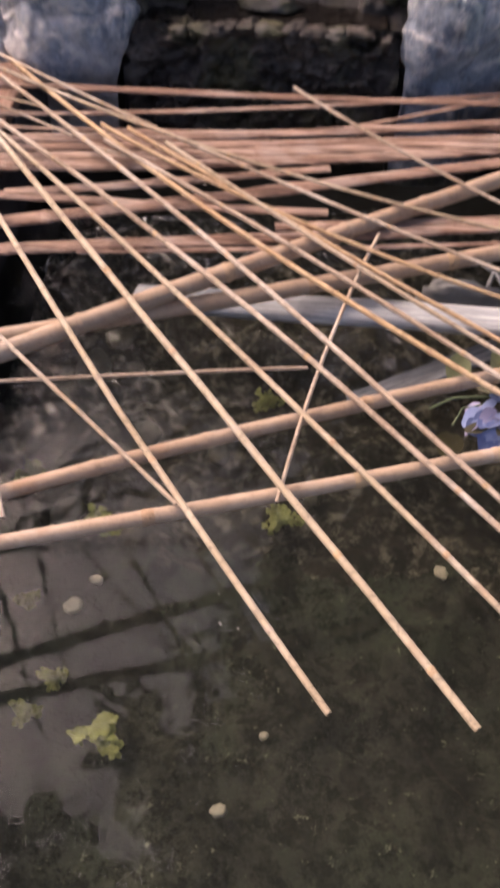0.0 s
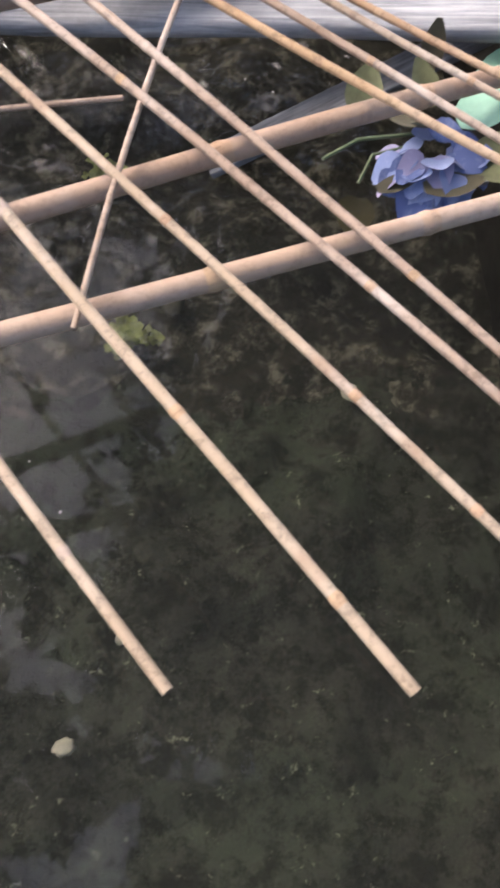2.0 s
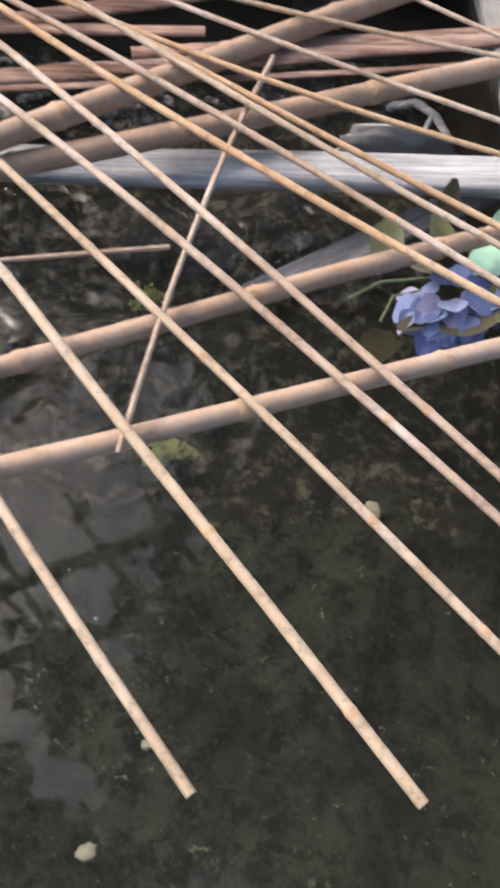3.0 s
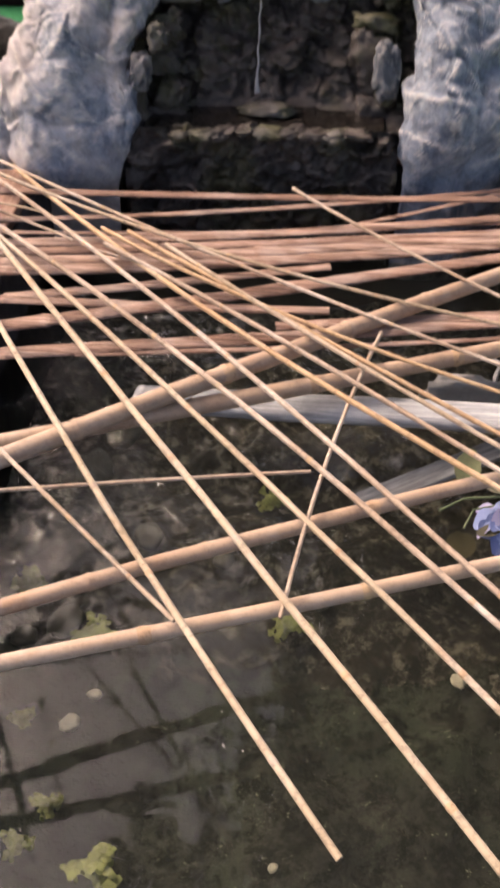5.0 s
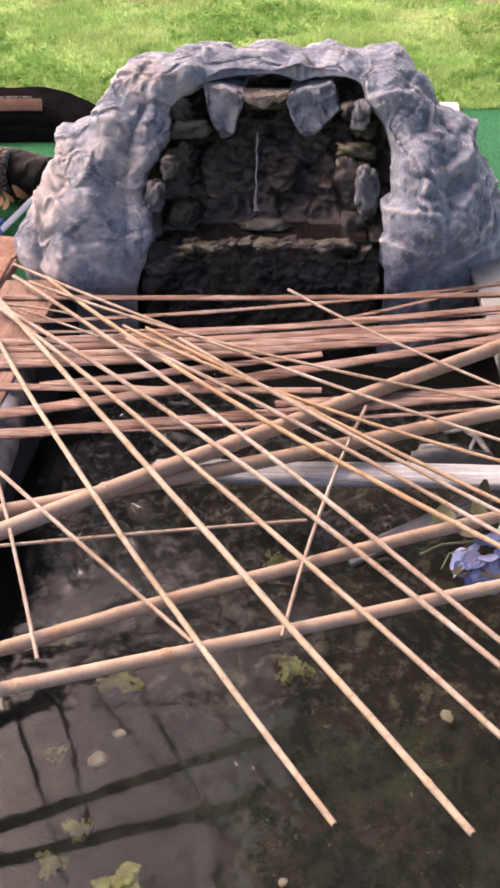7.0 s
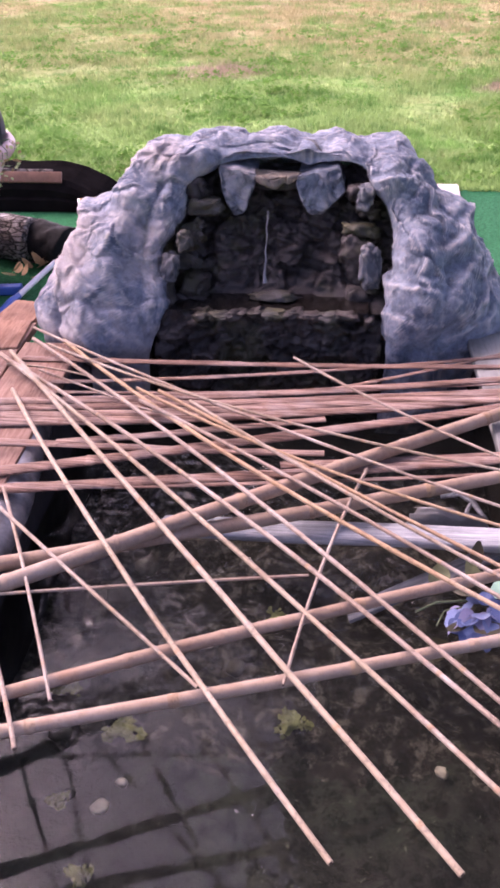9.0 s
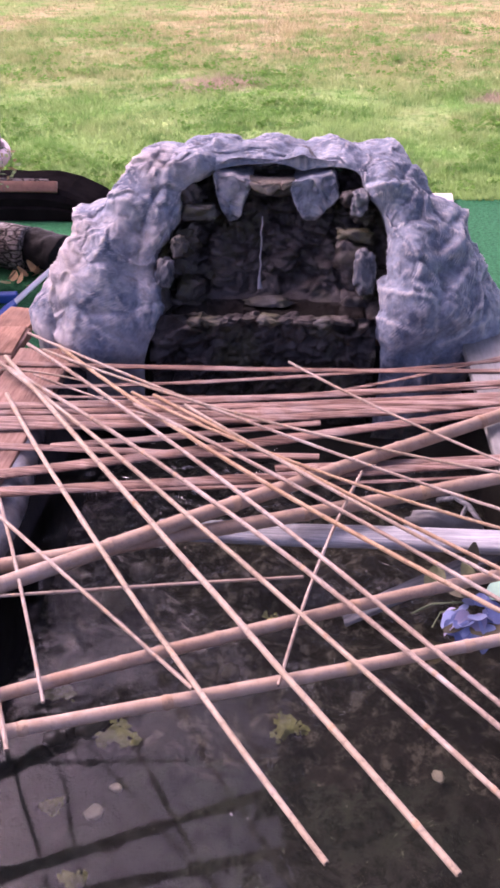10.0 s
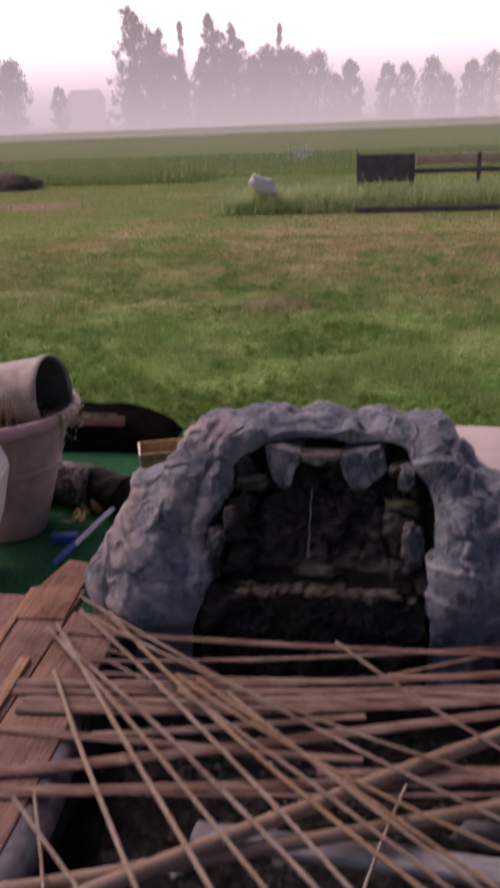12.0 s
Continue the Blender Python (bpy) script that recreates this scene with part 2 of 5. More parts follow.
def water():
    m = bpy.data.materials.new("clear_dark_water")
    m.use_nodes = True
    t = m.node_tree
    t.nodes.clear()
    out = t.nodes.new("ShaderNodeOutputMaterial")
    mixn, tr, gl = (t.nodes.new(n) for n in ("ShaderNodeMixShader", "ShaderNodeBsdfTransparent", "ShaderNodeBsdfGlossy"))
    fr, bp, co = (t.nodes.new(n) for n in ("ShaderNodeFresnel", "ShaderNodeBump", "ShaderNodeTexCoord"))
    n1, n2, add = t.nodes.new("ShaderNodeTexNoise"), t.nodes.new("ShaderNodeTexNoise"), t.nodes.new("ShaderNodeMath")
    tr.inputs[0].default_value = (0.84, 0.84, 0.75, 1)
    gl.inputs["Roughness"].default_value = 0.012
    fr.inputs[0].default_value = 1.36
    n1.inputs["Scale"].default_value, n1.inputs["Detail"].default_value = 14, 1.2
    n2.inputs["Scale"].default_value, n2.inputs["Detail"].default_value = 46, 2
    n1.inputs["Distortion"].default_value = 0.8
    for n in (n1, n2):
        t.links.new(co.outputs["Object"], n.inputs["Vector"])
    add.operation = "MULTIPLY_ADD"
    add.inputs[1].default_value = 0.15
    t.links.new(n2.outputs["Fac"], add.inputs[0])
    t.links.new(n1.outputs["Fac"], add.inputs[2])
    # the ripples run out from the waterfall and die away down the pond
    sep, calm, amp = t.nodes.new("ShaderNodeSeparateXYZ"), t.nodes.new("ShaderNodeMapRange"), t.nodes.new("ShaderNodeMath")
    t.links.new(co.outputs["Object"], sep.inputs[0])
    t.links.new(sep.outputs[1], calm.inputs["Value"])
    calm.inputs["From Min"].default_value, calm.inputs["From Max"].default_value = 0.85, 1.4
    calm.inputs["To Min"].default_value, calm.inputs["To Max"].default_value = 0.05, 1.7
    amp.operation = "MULTIPLY"
    t.links.new(add.outputs[0], amp.inputs[0])
    t.links.new(calm.outputs[0], amp.inputs[1])
    bp.inputs["Strength"].default_value, bp.inputs["Distance"].default_value = 0.42, 0.03
    t.links.new(amp.outputs[0], bp.inputs["Height"])
    t.links.new(bp.outputs[0], gl.inputs["Normal"])
    murk, turbid = t.nodes.new("ShaderNodeBsdfDiffuse"), t.nodes.new("ShaderNodeMixShader")
    murk.inputs[0].default_value, turbid.inputs[0].default_value = (0.26, 0.285, 0.275, 1), 0.030
    t.links.new(tr.outputs[0], turbid.inputs[1])
    t.links.new(murk.outputs[0], turbid.inputs[2])
    t.links.new(fr.outputs[0], mixn.inputs[0])
    t.links.new(turbid.outputs[0], mixn.inputs[1])
    t.links.new(gl.outputs[0], mixn.inputs[2])
    t.links.new(mixn.outputs[0], out.inputs[0])
    return m


M_LINER, M_SILT, M_WATER = liner(), silt(), water()


def field_tone(k):
    """Colour of the field by distance: green lawn, dry strip, rough meadow paled by painted haze, with dry and clovery
    patches.
    """
    far = k.math("ADD", k.axis(1), k.math("MULTIPLY", k.math("SUBTRACT", k.noise(0.32, 5, 0.6), 0.5), 4.0))
    zone = k.ramp(k.math("DIVIDE", far, 60.0), [
        (0.0, (0.30, 0.47, 0.15)), (0.125, (0.28, 0.41, 0.14)), (0.165, (0.40, 0.37, 0.185)), (0.25, (0.42, 0.355, 0.185)),
        # the last two stops are paler: distant haze put into the grass colour
        (0.28, (0.24, 0.28, 0.105)), (0.36, (0.27, 0.29, 0.12)), (0.50, (0.18, 0.25, 0.10)), (0.72, (0.22, 0.27, 0.15)), (1.0, (0.27, 0.29, 0.20))])
    # greener on that side, but for a worn diagonal path
    side = k.ramp(k.math("ADD", k.math("DIVIDE", k.math("ADD", k.axis(0), 4.0), 3.0), k.math("MULTIPLY", k.math("SUBTRACT", k.noise(0.6, 5, 0.7), 0.5), 0.8)), [(0.2, 1.0), (0.7, 0.0)])
    off = k.math("ABSOLUTE", k.math("SUBTRACT", k.math("ADD", k.axis(0), 7.23), k.math("MULTIPLY", k.axis(1), 0.19)))
    path = k.ramp(k.math("ADD", off, k.math("MULTIPLY", k.math("SUBTRACT", k.noise(0.9, 5, 0.7), 0.5), 0.9)), [(0.25, 0.0), (0.75, 1.0)])
    band = k.ramp(k.math("DIVIDE", k.axis(1), 60.0), [(0.14, 0.0), (0.17, 0.8), (0.27, 0.8), (0.30, 0.0)])
    zone = k.mix(k.math("MULTIPLY", k.math("MULTIPLY", side, path), band), zone, (0.26, 0.33, 0.12))
    dry = k.ramp(k.noise(0.8, 6, 0.7), [(0.50, 0.0), (0.72, 0.5)])
    col = k.mix(dry, zone, (0.40, 0.375, 0.185))
    lush = k.ramp(k.noise(1.9, 6, 0.72), [(0.50, 0.0), (0.62, 0.8)])
    col = k.mix(lush, col, (0.15, 0.31, 0.07))
    clover = k.ramp(k.noise(5.5, 4, 0.7), [(0.53, 0.0), (0.63, 0.75)])
    col = k.mix(clover, col, (0.12, 0.26, 0.065))
    bare = k.ramp(k.noise(0.5, 5, 0.65), [(0.62, 0.0), (0.76, 0.8)])
    col = k.mix(bare, col, (0.42, 0.33, 0.24))
    # two worn patches beside the waterfall's far side
    for px, py, rx, ry in ((-0.95, 8.4, 0.55, 0.5), (1.6, 7.6, 0.35, 0.3), (-8.6, 20.2, 1.6, 1.6)):
        dx, dy = k.math("DIVIDE", k.math("SUBTRACT", k.axis(0), px), rx), k.math("DIVIDE", k.math("SUBTRACT", k.axis(1), py), ry)
        d = k.math("ADD", k.math("SQRT", k.math("ADD", k.math("MULTIPLY", dx, dx), k.math("MULTIPLY", dy, dy))), k.math("MULTIPLY", k.math("SUBTRACT", k.noise(4, 5, 0.7), 0.5), 2.2))
        col = k.mix(k.ramp(d, [(0.35, 0.8), (0.95, 0.0)]), col, (0.42, 0.30, 0.24))
    return col


def lawn():
    k = Mat("mown_field_grass", (0.08, 0.12, 0.03), 1.0, spec=0.0)
    k.color(k.mix(0.75, field_tone(k), k.ramp(k.noise(18, 5, 0.75), [(0.3, 0.62), (0.62, 1.1)]), "MULTIPLY"))
    return k.bump(k.noise(30, 4), 0.8, 0.05).m


def blades(name="grass_blades", own=None):
    k = Mat(name, (0.09, 0.15, 0.03), 0.7, spec=0.08)
    vary = k.ramp(k.island(), [(0.0, (0.86, 0.88, 0.84)), (0.5, (1.0, 1.0, 1.0)), (1.0, (1.12, 1.1, 1.14))])
    shade = k.mix(1.0, own or field_tone(k), vary, "MULTIPLY")
    k.color(shade)
    tr = k.t.nodes.new("ShaderNodeBsdfTranslucent")
    k.link(shade, tr.inputs[0])
    mx = k.t.nodes.new("ShaderNodeMixShader")
    mx.inputs[0].default_value = 0.55
    k.link(k.b.outputs[0], mx.inputs[1])
    k.link(tr.outputs[0], mx.inputs[2])
    k.link(mx.outputs[0], k.t.nodes["Material Output"].inputs[0])
    return k.m


def carpet():
    k = Mat("green_artificial_turf", (0.02, 0.11, 0.05), 1.0, spec=0.1)
    k.color(k.ramp(k.noise(60, 3, 0.7), [(0.3, (0.010, 0.075, 0.030)), (0.7, (0.028, 0.185, 0.075))]))
    return k.bump(k.noise(150, 2), 0.8, 0.01).m


def plain(name, color, rough=0.6, vary=0.25, scale=12, bump=0.2, metal=0.0, spec=0.5):
    k = Mat(name, color, rough, metal, spec)
    lo, hi = tuple(c * (1 - vary) for c in color), tuple(min(1.0, c * (1 + vary)) for c in color)
    n = k.noise(scale, 5, 0.65)
    k.color(k.ramp(n, [(0.3, lo), (0.7, hi)]))
    if bump:
        k.bump(k.noise(scale * 4, 4), bump, 0.004)
    return k.m


M_LAWN, M_BLADE, M_TURF = lawn(), blades(), carpet()
M_POT = plain("faded_terracotta_plastic", (0.47, 0.310, 0.305), 0.55, 0.28, 7)
M_TUB = plain("weathered_grey_plastic", (0.26, 0.225, 0.20), 0.6, 0.5, 11)
M_TUBIN = plain("shade_dark_plastic", (0.07, 0.072, 0.066), 0.6, 0.4, 9)
M_SOIL = plain("dry_potting_soil", (0.06, 0.05, 0.038), 0.95, 0.5, 30, 0.8)
M_WHITE = plain("white_plastic", (0.74, 0.68, 0.64), 0.45, 0.08, 5)
M_CREASE = plain("grey_seam", (0.18, 0.18, 0.19), 0.7)


def bark():
    k = Mat("cracked_grey_bark", (0.2, 0.18, 0.17), 0.95, spec=0.1)
    crack = k.ramp(k.voronoi(48, "DISTANCE_TO_EDGE", (0.35, 1, 1)), [(0.01, 0.15), (0.13, 1.0)])
    tone = k.ramp(k.noise(18, 5, 0.7), [(0.35, (0.09, 0.075, 0.066)), (0.55, (0.22, 0.20, 0.185)), (0.72, (0.40, 0.38, 0.36))])
    k.color(k.mix(0.9, tone, crack, "MULTIPLY"))
    return k.bump(crack, 1.0, 0.012).m


M_BARK = bark()
M_CHAR = plain("charred_wood", (0.010, 0.009, 0.009), 0.8, 0.5, 24, 0.9, spec=0.2)
M_BLACK = plain("black_plastic_sheet", (0.008, 0.007, 0.007), 1.0, 0.5, 8, spec=0.0)
M_RUST = plain("brown_wood_strip", (0.20, 0.10, 0.065), 0.8, 0.3, 14)
M_BLUE = plain("blue_plastic", (0.03, 0.10, 0.42), 0.4, 0.15, 10)
M_STRAW = plain("dry_leaf", (0.40, 0.27, 0.13), 0.8, 0.35, 25)
M_BEIGE = plain("beige_lid_plastic", (0.48, 0.40, 0.36), 0.6, 0.12, 6)
M_STONE = plain("pale_pebble", (0.62, 0.60, 0.54), 0.7, 0.3, 20)
M_DARKSTONE = plain("dull_grey_pebble", (0.11, 0.11, 0.10), 0.8, 0.4, 14)
M_ALGAE = plain("yellow_green_algae", (0.34, 0.38, 0.165), 0.85, 0.6, 22, 0.5)


def silk_petal():
    k = Mat("blue_silk_petal", (0.30, 0.36, 0.62), 0.85, spec=0.2)
    tone = k.ramp(k.random(), [(0.0, (0.10, 0.13, 0.28)), (0.45, (0.16, 0.21, 0.40)), (0.75, (0.23, 0.28, 0.46)), (1.0, (0.28, 0.26, 0.40))])
    k.color(k.mix(k.ramp(k.noise(60, 4, 0.7), [(0.5, 0.0), (0.72, 0.4)]), tone, (0.42, 0.46, 0.62)))
    return k.bump(k.noise(160, 3), 0.15, 0.002).m


M_PETAL = silk_petal()
M_LEAFY = plain("olive_silk_leaf", (0.115, 0.125, 0.060), 0.6, 0.5, 18, 0.2)
M_TEAL = plain("pale_teal_silk_leaf", (0.24, 0.45, 0.34), 0.6, 0.2, 18, 0.2)
M_BROWNLEAF = plain("brown_silk_leaf", (0.08, 0.072, 0.042), 0.7, 0.35, 18, 0.2)
M_STEM = plain("green_stem", (0.09, 0.12, 0.06), 0.6)
M_FOAM = Mat("white_water_foam", (0.15, 0.15, 0.17), 0.3).m
M_TRUNK = plain("dark_trunk", (0.06, 0.05, 0.045), 0.9)
M_CROWN = plain("dark_foliage", (0.045, 0.055, 0.04), 0.9, 0.5, 0.6, 0)
M_WEED = blades("weed_blades", (0.42, 0.52, 0.26))
M_BED = plain("dark_weathered_bed_board", (0.13, 0.105, 0.11), 0.85, 0.35, 6)
M_TIMBER = plain("pale_timber_beam", (0.58, 0.44, 0.31), 0.8, 0.2, 5)
M_HOUSE = plain("faded_pink_render", (0.80, 0.68, 0.67), 0.9, 0.06, 1, 0)
M_ROOF = plain("grey_roof_tiles", (0.62, 0.5, 0.5), 0.9, 0.1, 1, 0)
M_EARTH = plain("bare_earth", (0.12, 0.085, 0.065), 0.95, 0.35, 8, 0.6)


# ---- mesh helpers ----
def mesh(name, bm, materials, smooth=True):
    me = bpy.data.meshes.new(name)
    bm.to_mesh(me)
    bm.free()
    for m in materials if isinstance(materials, (list, tuple)) else [materials]:
        me.materials.append(m)
    if smooth:
        me.shade_smooth()
    return me


def part(name, bm, material, parent=None, label="", smooth=True):
    ob = new(name, mesh(name, bm, material, smooth))
    ob.parent = parent
    return tagged(ob, label) if label else ob


def root(name, at=(0, 0, 0), rot=(0, 0, 0)):
    ob = new(name)
    ob.empty_display_size = 0.05
    ob.matrix_world = pose(*at, *rot)
    return ob


def box(size, at=(0, 0, 0), turn=None, bevel=0.0, bm=None, segs=2):
    bm2 = bmesh.new()
    bmesh.ops.create_cube(bm2, size=1.0)
    bmesh.ops.scale(bm2, vec=size, verts=bm2.verts)
    if bevel:
        bmesh.ops.bevel(bm2, geom=list(bm2.edges), offset=bevel, segments=segs, affect="EDGES", profile=0.6)
    bmesh.ops.transform(bm2, matrix=Matrix.Translation(at) @ (turn or Matrix.Identity(4)), verts=bm2.verts)
    if bm is None:
        return bm2
    tmp = bpy.data.meshes.new("tmp")
    bm2.to_mesh(tmp)
    bm2.free()
    bm.from_mesh(tmp)
    bpy.data.meshes.remove(tmp)
    return bm


def tube(path, radius, sides=10, bm=None, caps=True, flat=1.0, mats=None):
    """A tube along points; radius: a number or one for each point; mats: a material index for each stretch."""
    bm = bm or bmesh.new()
    path = [Vector(p) for p in path]
    rads = radius if isinstance(radius, (list, tuple)) else [radius] * len(path)
    rings = []
    for i, p in enumerate(path):
        d = (path[min(i + 1, len(path) - 1)] - path[max(i - 1, 0)]).normalized()
        side = d.cross(Vector((0, 0, 1)))
        side = side.normalized() if side.length > 1e-3 else Vector((1, 0, 0))
        up = side.cross(d)
        rings.append([bm.verts.new(p + rads[i] * (math.cos(a) * side + flat * math.sin(a) * up))
                      for a in (2 * math.pi * k / sides for k in range(sides))])
    for i in range(len(rings) - 1):
        for k in range(sides):
            f = bm.faces.new((rings[i][k], rings[i][(k + 1) % sides], rings[i + 1][(k + 1) % sides], rings[i + 1][k]))
            if mats:
                f.material_index = mats[i]
    if caps:
        for ring, flip in ((rings[0], True), (rings[-1], False)):
            ring = [bm.verts.new(v.co) for v in ring]
            f = bm.faces.new(ring[::-1] if not flip else ring)
            if mats:
                f.material_index = 2
    return bm


def lathe(profile, sides=40, bm=None):
    bm = bm or bmesh.new()
    rings = [[bm.verts.new((r * math.cos(2 * math.pi * k / sides), r * math.sin(2 * math.pi * k / sides), z)) for k in range(sides)] for r, z in profile]
    for a, b in zip(rings, rings[1:]):
        for k in range(sides):
            bm.faces.new((a[k], a[(k + 1) % sides], b[(k + 1) % sides], b[k]))
    return bm


def stone(size, seed, rough=0.25, level=3, freq=2.2):
    bm = bmesh.new()
    bmesh.ops.create_icosphere(bm, subdivisions=level, radius=0.5)
    off = Vector((seed * 7.3, seed * 3.1, seed * 1.7))
    for v in bm.verts:
        n = v.co.normalized()
        d = noise.fractal(n * freq + off, 1.0, 2.0, 4) * rough + (0.3 - noise.voronoi(n * freq * 1.3 + off)[0][0]) * rough
        v.co = n * (0.5 + 0.5 * d)
        v.co = Vector((v.co.x * size[0], v.co.y * size[1], v.co.z * size[2]))
    return bm


def catmull(points, s):
    """The point at s (0 to 1) of a smooth line through points (an array)."""
    n = len(points) - 1
    x = min(max(s, 0.0), 1.0) * n
    i = min(int(x), n - 1)
    t = x - i
    p0, p1, p2, p3 = points[max(i - 1, 0)], points[i], points[i + 1], points[min(i + 2, n)]
    return 0.5 * (2 * p1 + (p2 - p0) * t + (2 * p0 - 5 * p1 + 4 * p2 - p3) * t * t + (3 * p1 - p0 - 3 * p2 + p3) * t ** 3)


# ---- ground and field ----
GROUND = -0.31


def rise(y):
    return GROUND + max(0.0, y - 32) * 0.0102


bm = bmesh.new()
ys = [-60, -20, -8, -3, -0.15, 2.33, 3, 5, 7, 10, 14, 18, 24, 30, 36, 50, 70, 100, 150, 220, 400, 900, 3000]
xs = [-2500, -800, -300, -120, -60, -30, -15, -8, -4, -0.72, 0.72, 4, 8, 15, 30, 60, 120, 300, 800, 2500]
grid = [[bm.verts.new((x, y, rise(min(y, 240)))) for x in xs] for y in ys]
for j, (a, b) in enumerate(zip(grid, grid[1:])):
    for k in range(len(xs) - 1):
        if (xs[k], ys[j]) != (-0.72, -0.15):      # the pond is sunk through here
            bm.faces.new((a[k], a[k + 1], b[k + 1], b[k]))
tagged(part("ground", bm, M_LAWN), "mown grass field with dry yellow strips and bare patches", "ground", kind="structure")

# grass: single blades, thick near the pond and thinning away
rng = np.random.default_rng(5)


def grass(name, count, y0, y1, spread, height, width, material, label, power=1.6, mask=None):
    y = y0 + (y1 - y0) * rng.random(count) ** power
    x = (rng.random(count) - 0.62) * (2 * spread * (0.35 * y + 1.0))
    clump = np.array([noise.noise(Vector((px * 1.7, py * 1.7, 3.0))) for px, py in zip(x, y)])
    keep = clump + 0.9 * (rng.random(count) - 0.5) > -0.3
    if mask is not None:
        keep &= mask(x, y)
    x, y, clump = x[keep], y[keep], clump[keep]
    n = len(x)
    h = height * (0.55 + 0.8 * rng.random(n)) * (1 + 0.9 * np.clip(clump, -0.3, 0.6))
    a = rng.random(n) * 2 * np.pi
    lean = h * (0.2 + 0.7 * rng.random(n))
    z = np.array([rise(v) for v in y])
    w = width * (0.7 + 0.6 * rng.random(n))
    cx, sx = np.cos(a), np.sin(a)
    co = np.empty((n, 3, 3))
    co[:, 0] = np.stack([x - w * sx, y + w * cx, z - 0.005], 1)
    co[:, 1] = np.stack([x + w * sx, y - w * cx, z - 0.005], 1)
    co[:, 2] = np.stack([x + lean * cx, y + lean * sx, z + h], 1)
    me = bpy.data.meshes.new(name)
    me.from_pydata(co.reshape(-1, 3).tolist(), [], np.arange(3 * n).reshape(-1, 3).tolist())
    me.materials.append(material)
    return tagged(new(name, me), label, "grass", kind="stuff")


grass("lawn_grass", 170000, 4.72, 14.0, 1.0, 0.036, 0.006, M_BLADE, "short bright green lawn grass with clover tufts", 1.5)
grass("field_grass", 70000, 4.9, 40.0, 1.0, 0.035, 0.012, M_BLADE, "sparse dry mown field grass", 1.6)

# broad-leaved clover and weeds in the lawn
n = 3200
cy = 4.85 + 7.5 * rng.random(n) ** 1.3
cx = (rng.random(n) - 0.6) * (2 * (0.35 * cy + 1.0))
patch = np.array([noise.noise(Vector((px * 0.9, py * 0.9, 8.0))) for px, py in zip(cx, cy)])
keep = patch + 0.5 * (rng.random(n) - 0.5) > 0.08
cx, cy = cx[keep], cy[keep]
co, faces = [], []
for px, py in zip(cx, cy):
    size = 0.03 + 0.05 * rng.random()
    for _ in range(11):
        a, d, w = rng.random() * 6.283, size * rng.random() ** 0.6, 0.008 + 0.012 * rng.random()
        lx, ly, lz = px + d * math.cos(a), py + d * math.sin(a), GROUND + 0.02 + 0.03 * rng.random()
        q = len(co)
        b = rng.random() * 6.283
        co += [(lx + w * math.cos(b + t), ly + w * math.sin(b + t), lz + 0.5 * w * math.sin(t)) for t in (0, 1.57, 3.14, 4.71)]
        faces.append((q, q + 1, q + 2, q + 3))
me = bpy.data.meshes.new("clover")
me.from_pydata(co, [], faces)
me.materials.append(blades("clover_leaves", (0.15, 0.30, 0.06)))
tagged(new("clover", me), "dark green clover clumps scattered in the lawn", "clover", kind="stuff")

# artificial turf round the pond
bm = bmesh.new()
for x0, x1, y0, y1 in ((-2.6, -0.73, -1.86, 4.74), (0.73, 3.0, -1.86, 4.74), (-0.73, 0.73, 2.35, 4.74), (-0.73, 0.73, -1.86, -0.17)):
    box((x1 - x0, y1 - y0, 0.012), ((x0 + x1) / 2, (y0 + y1) / 2, GROUND + 0.006), bm=bm)
tagged(part("turf_carpet", bm, M_TURF, smooth=False), "green artificial turf carpet laid round the pond", "carpet", kind="structure")

# ---- pond ----
X0, X1, Y0, Y1, RIM, WATER, BOTTOM = -0.69, 0.565, -0.12, 2.30, -0.019, -0.27, -0.50


def board(name, size, at, material, parent=None, label="", bevel=0.004, rz=0.0):
    return part(name, box(size, at, Matrix.Rotation(rz, 4, "Z"), bevel), material, parent, label)


pond = root("raised_pond", (0, 1, GROUND))
pond.matrix_world = Matrix.Identity(4)
LEN, MIDY = Y1 - Y0, (Y0 + Y1) / 2
XW = X1 + 0.11      # the wall stands back under the overhanging rim board on that side
for nm, size, at in (("side_wall", (0.05, LEN + 0.1, RIM - 0.03 - GROUND), (X0 - 0.035, MIDY, (RIM - 0.03 + GROUND) / 2)),
                     ("side_wall", (0.05, LEN + 0.1, RIM - 0.03 - GROUND), (XW + 0.035, MIDY, (RIM - 0.03 + GROUND) / 2)),
                     ("end_wall", (XW - X0 + 0.02, 0.05, RIM - 0.03 - GROUND), ((X0 + XW) / 2, Y0 - 0.035, (RIM - 0.03 + GROUND) / 2)),
                     ("end_wall", (XW - X0 + 0.02, 0.05, RIM - 0.03 - GROUND), ((X0 + XW) / 2, Y1 + 0.035, (RIM - 0.03 + GROUND) / 2))):
    board(nm, size, at, M_DECK, pond)
TH = 0.028
for x0, x1, y0, y1, dz, m, lab in ((-0.868, -0.680, -0.3, 2.16, 0, M_DECK, ""), (-1.050, -0.874, -0.3, 2.305, 0, M_DECK, ""),
                                   (-1.205, -1.058, -0.3, 2.255, -0.004, M_DECK, "")):
    board("rim_board", (x1 - x0, y1 - y0, TH), ((x0 + x1) / 2, (y0 + y1) / 2, RIM - TH / 2 + dz), m, pond, lab, 0.005)
board("rim_board", (0.165, 0.20, 0.008), (-0.965, 2.20, RIM + 0.0045), M_DECK_NEW, pond, "bright orange-brown board end", 0.004, 0.06)
board("rim_board", (0.15, 0.2, 0.024), (-0.985, 2.46, RIM - 0.05), M_DECK_NEW, pond, "", 0.004, -0.2)
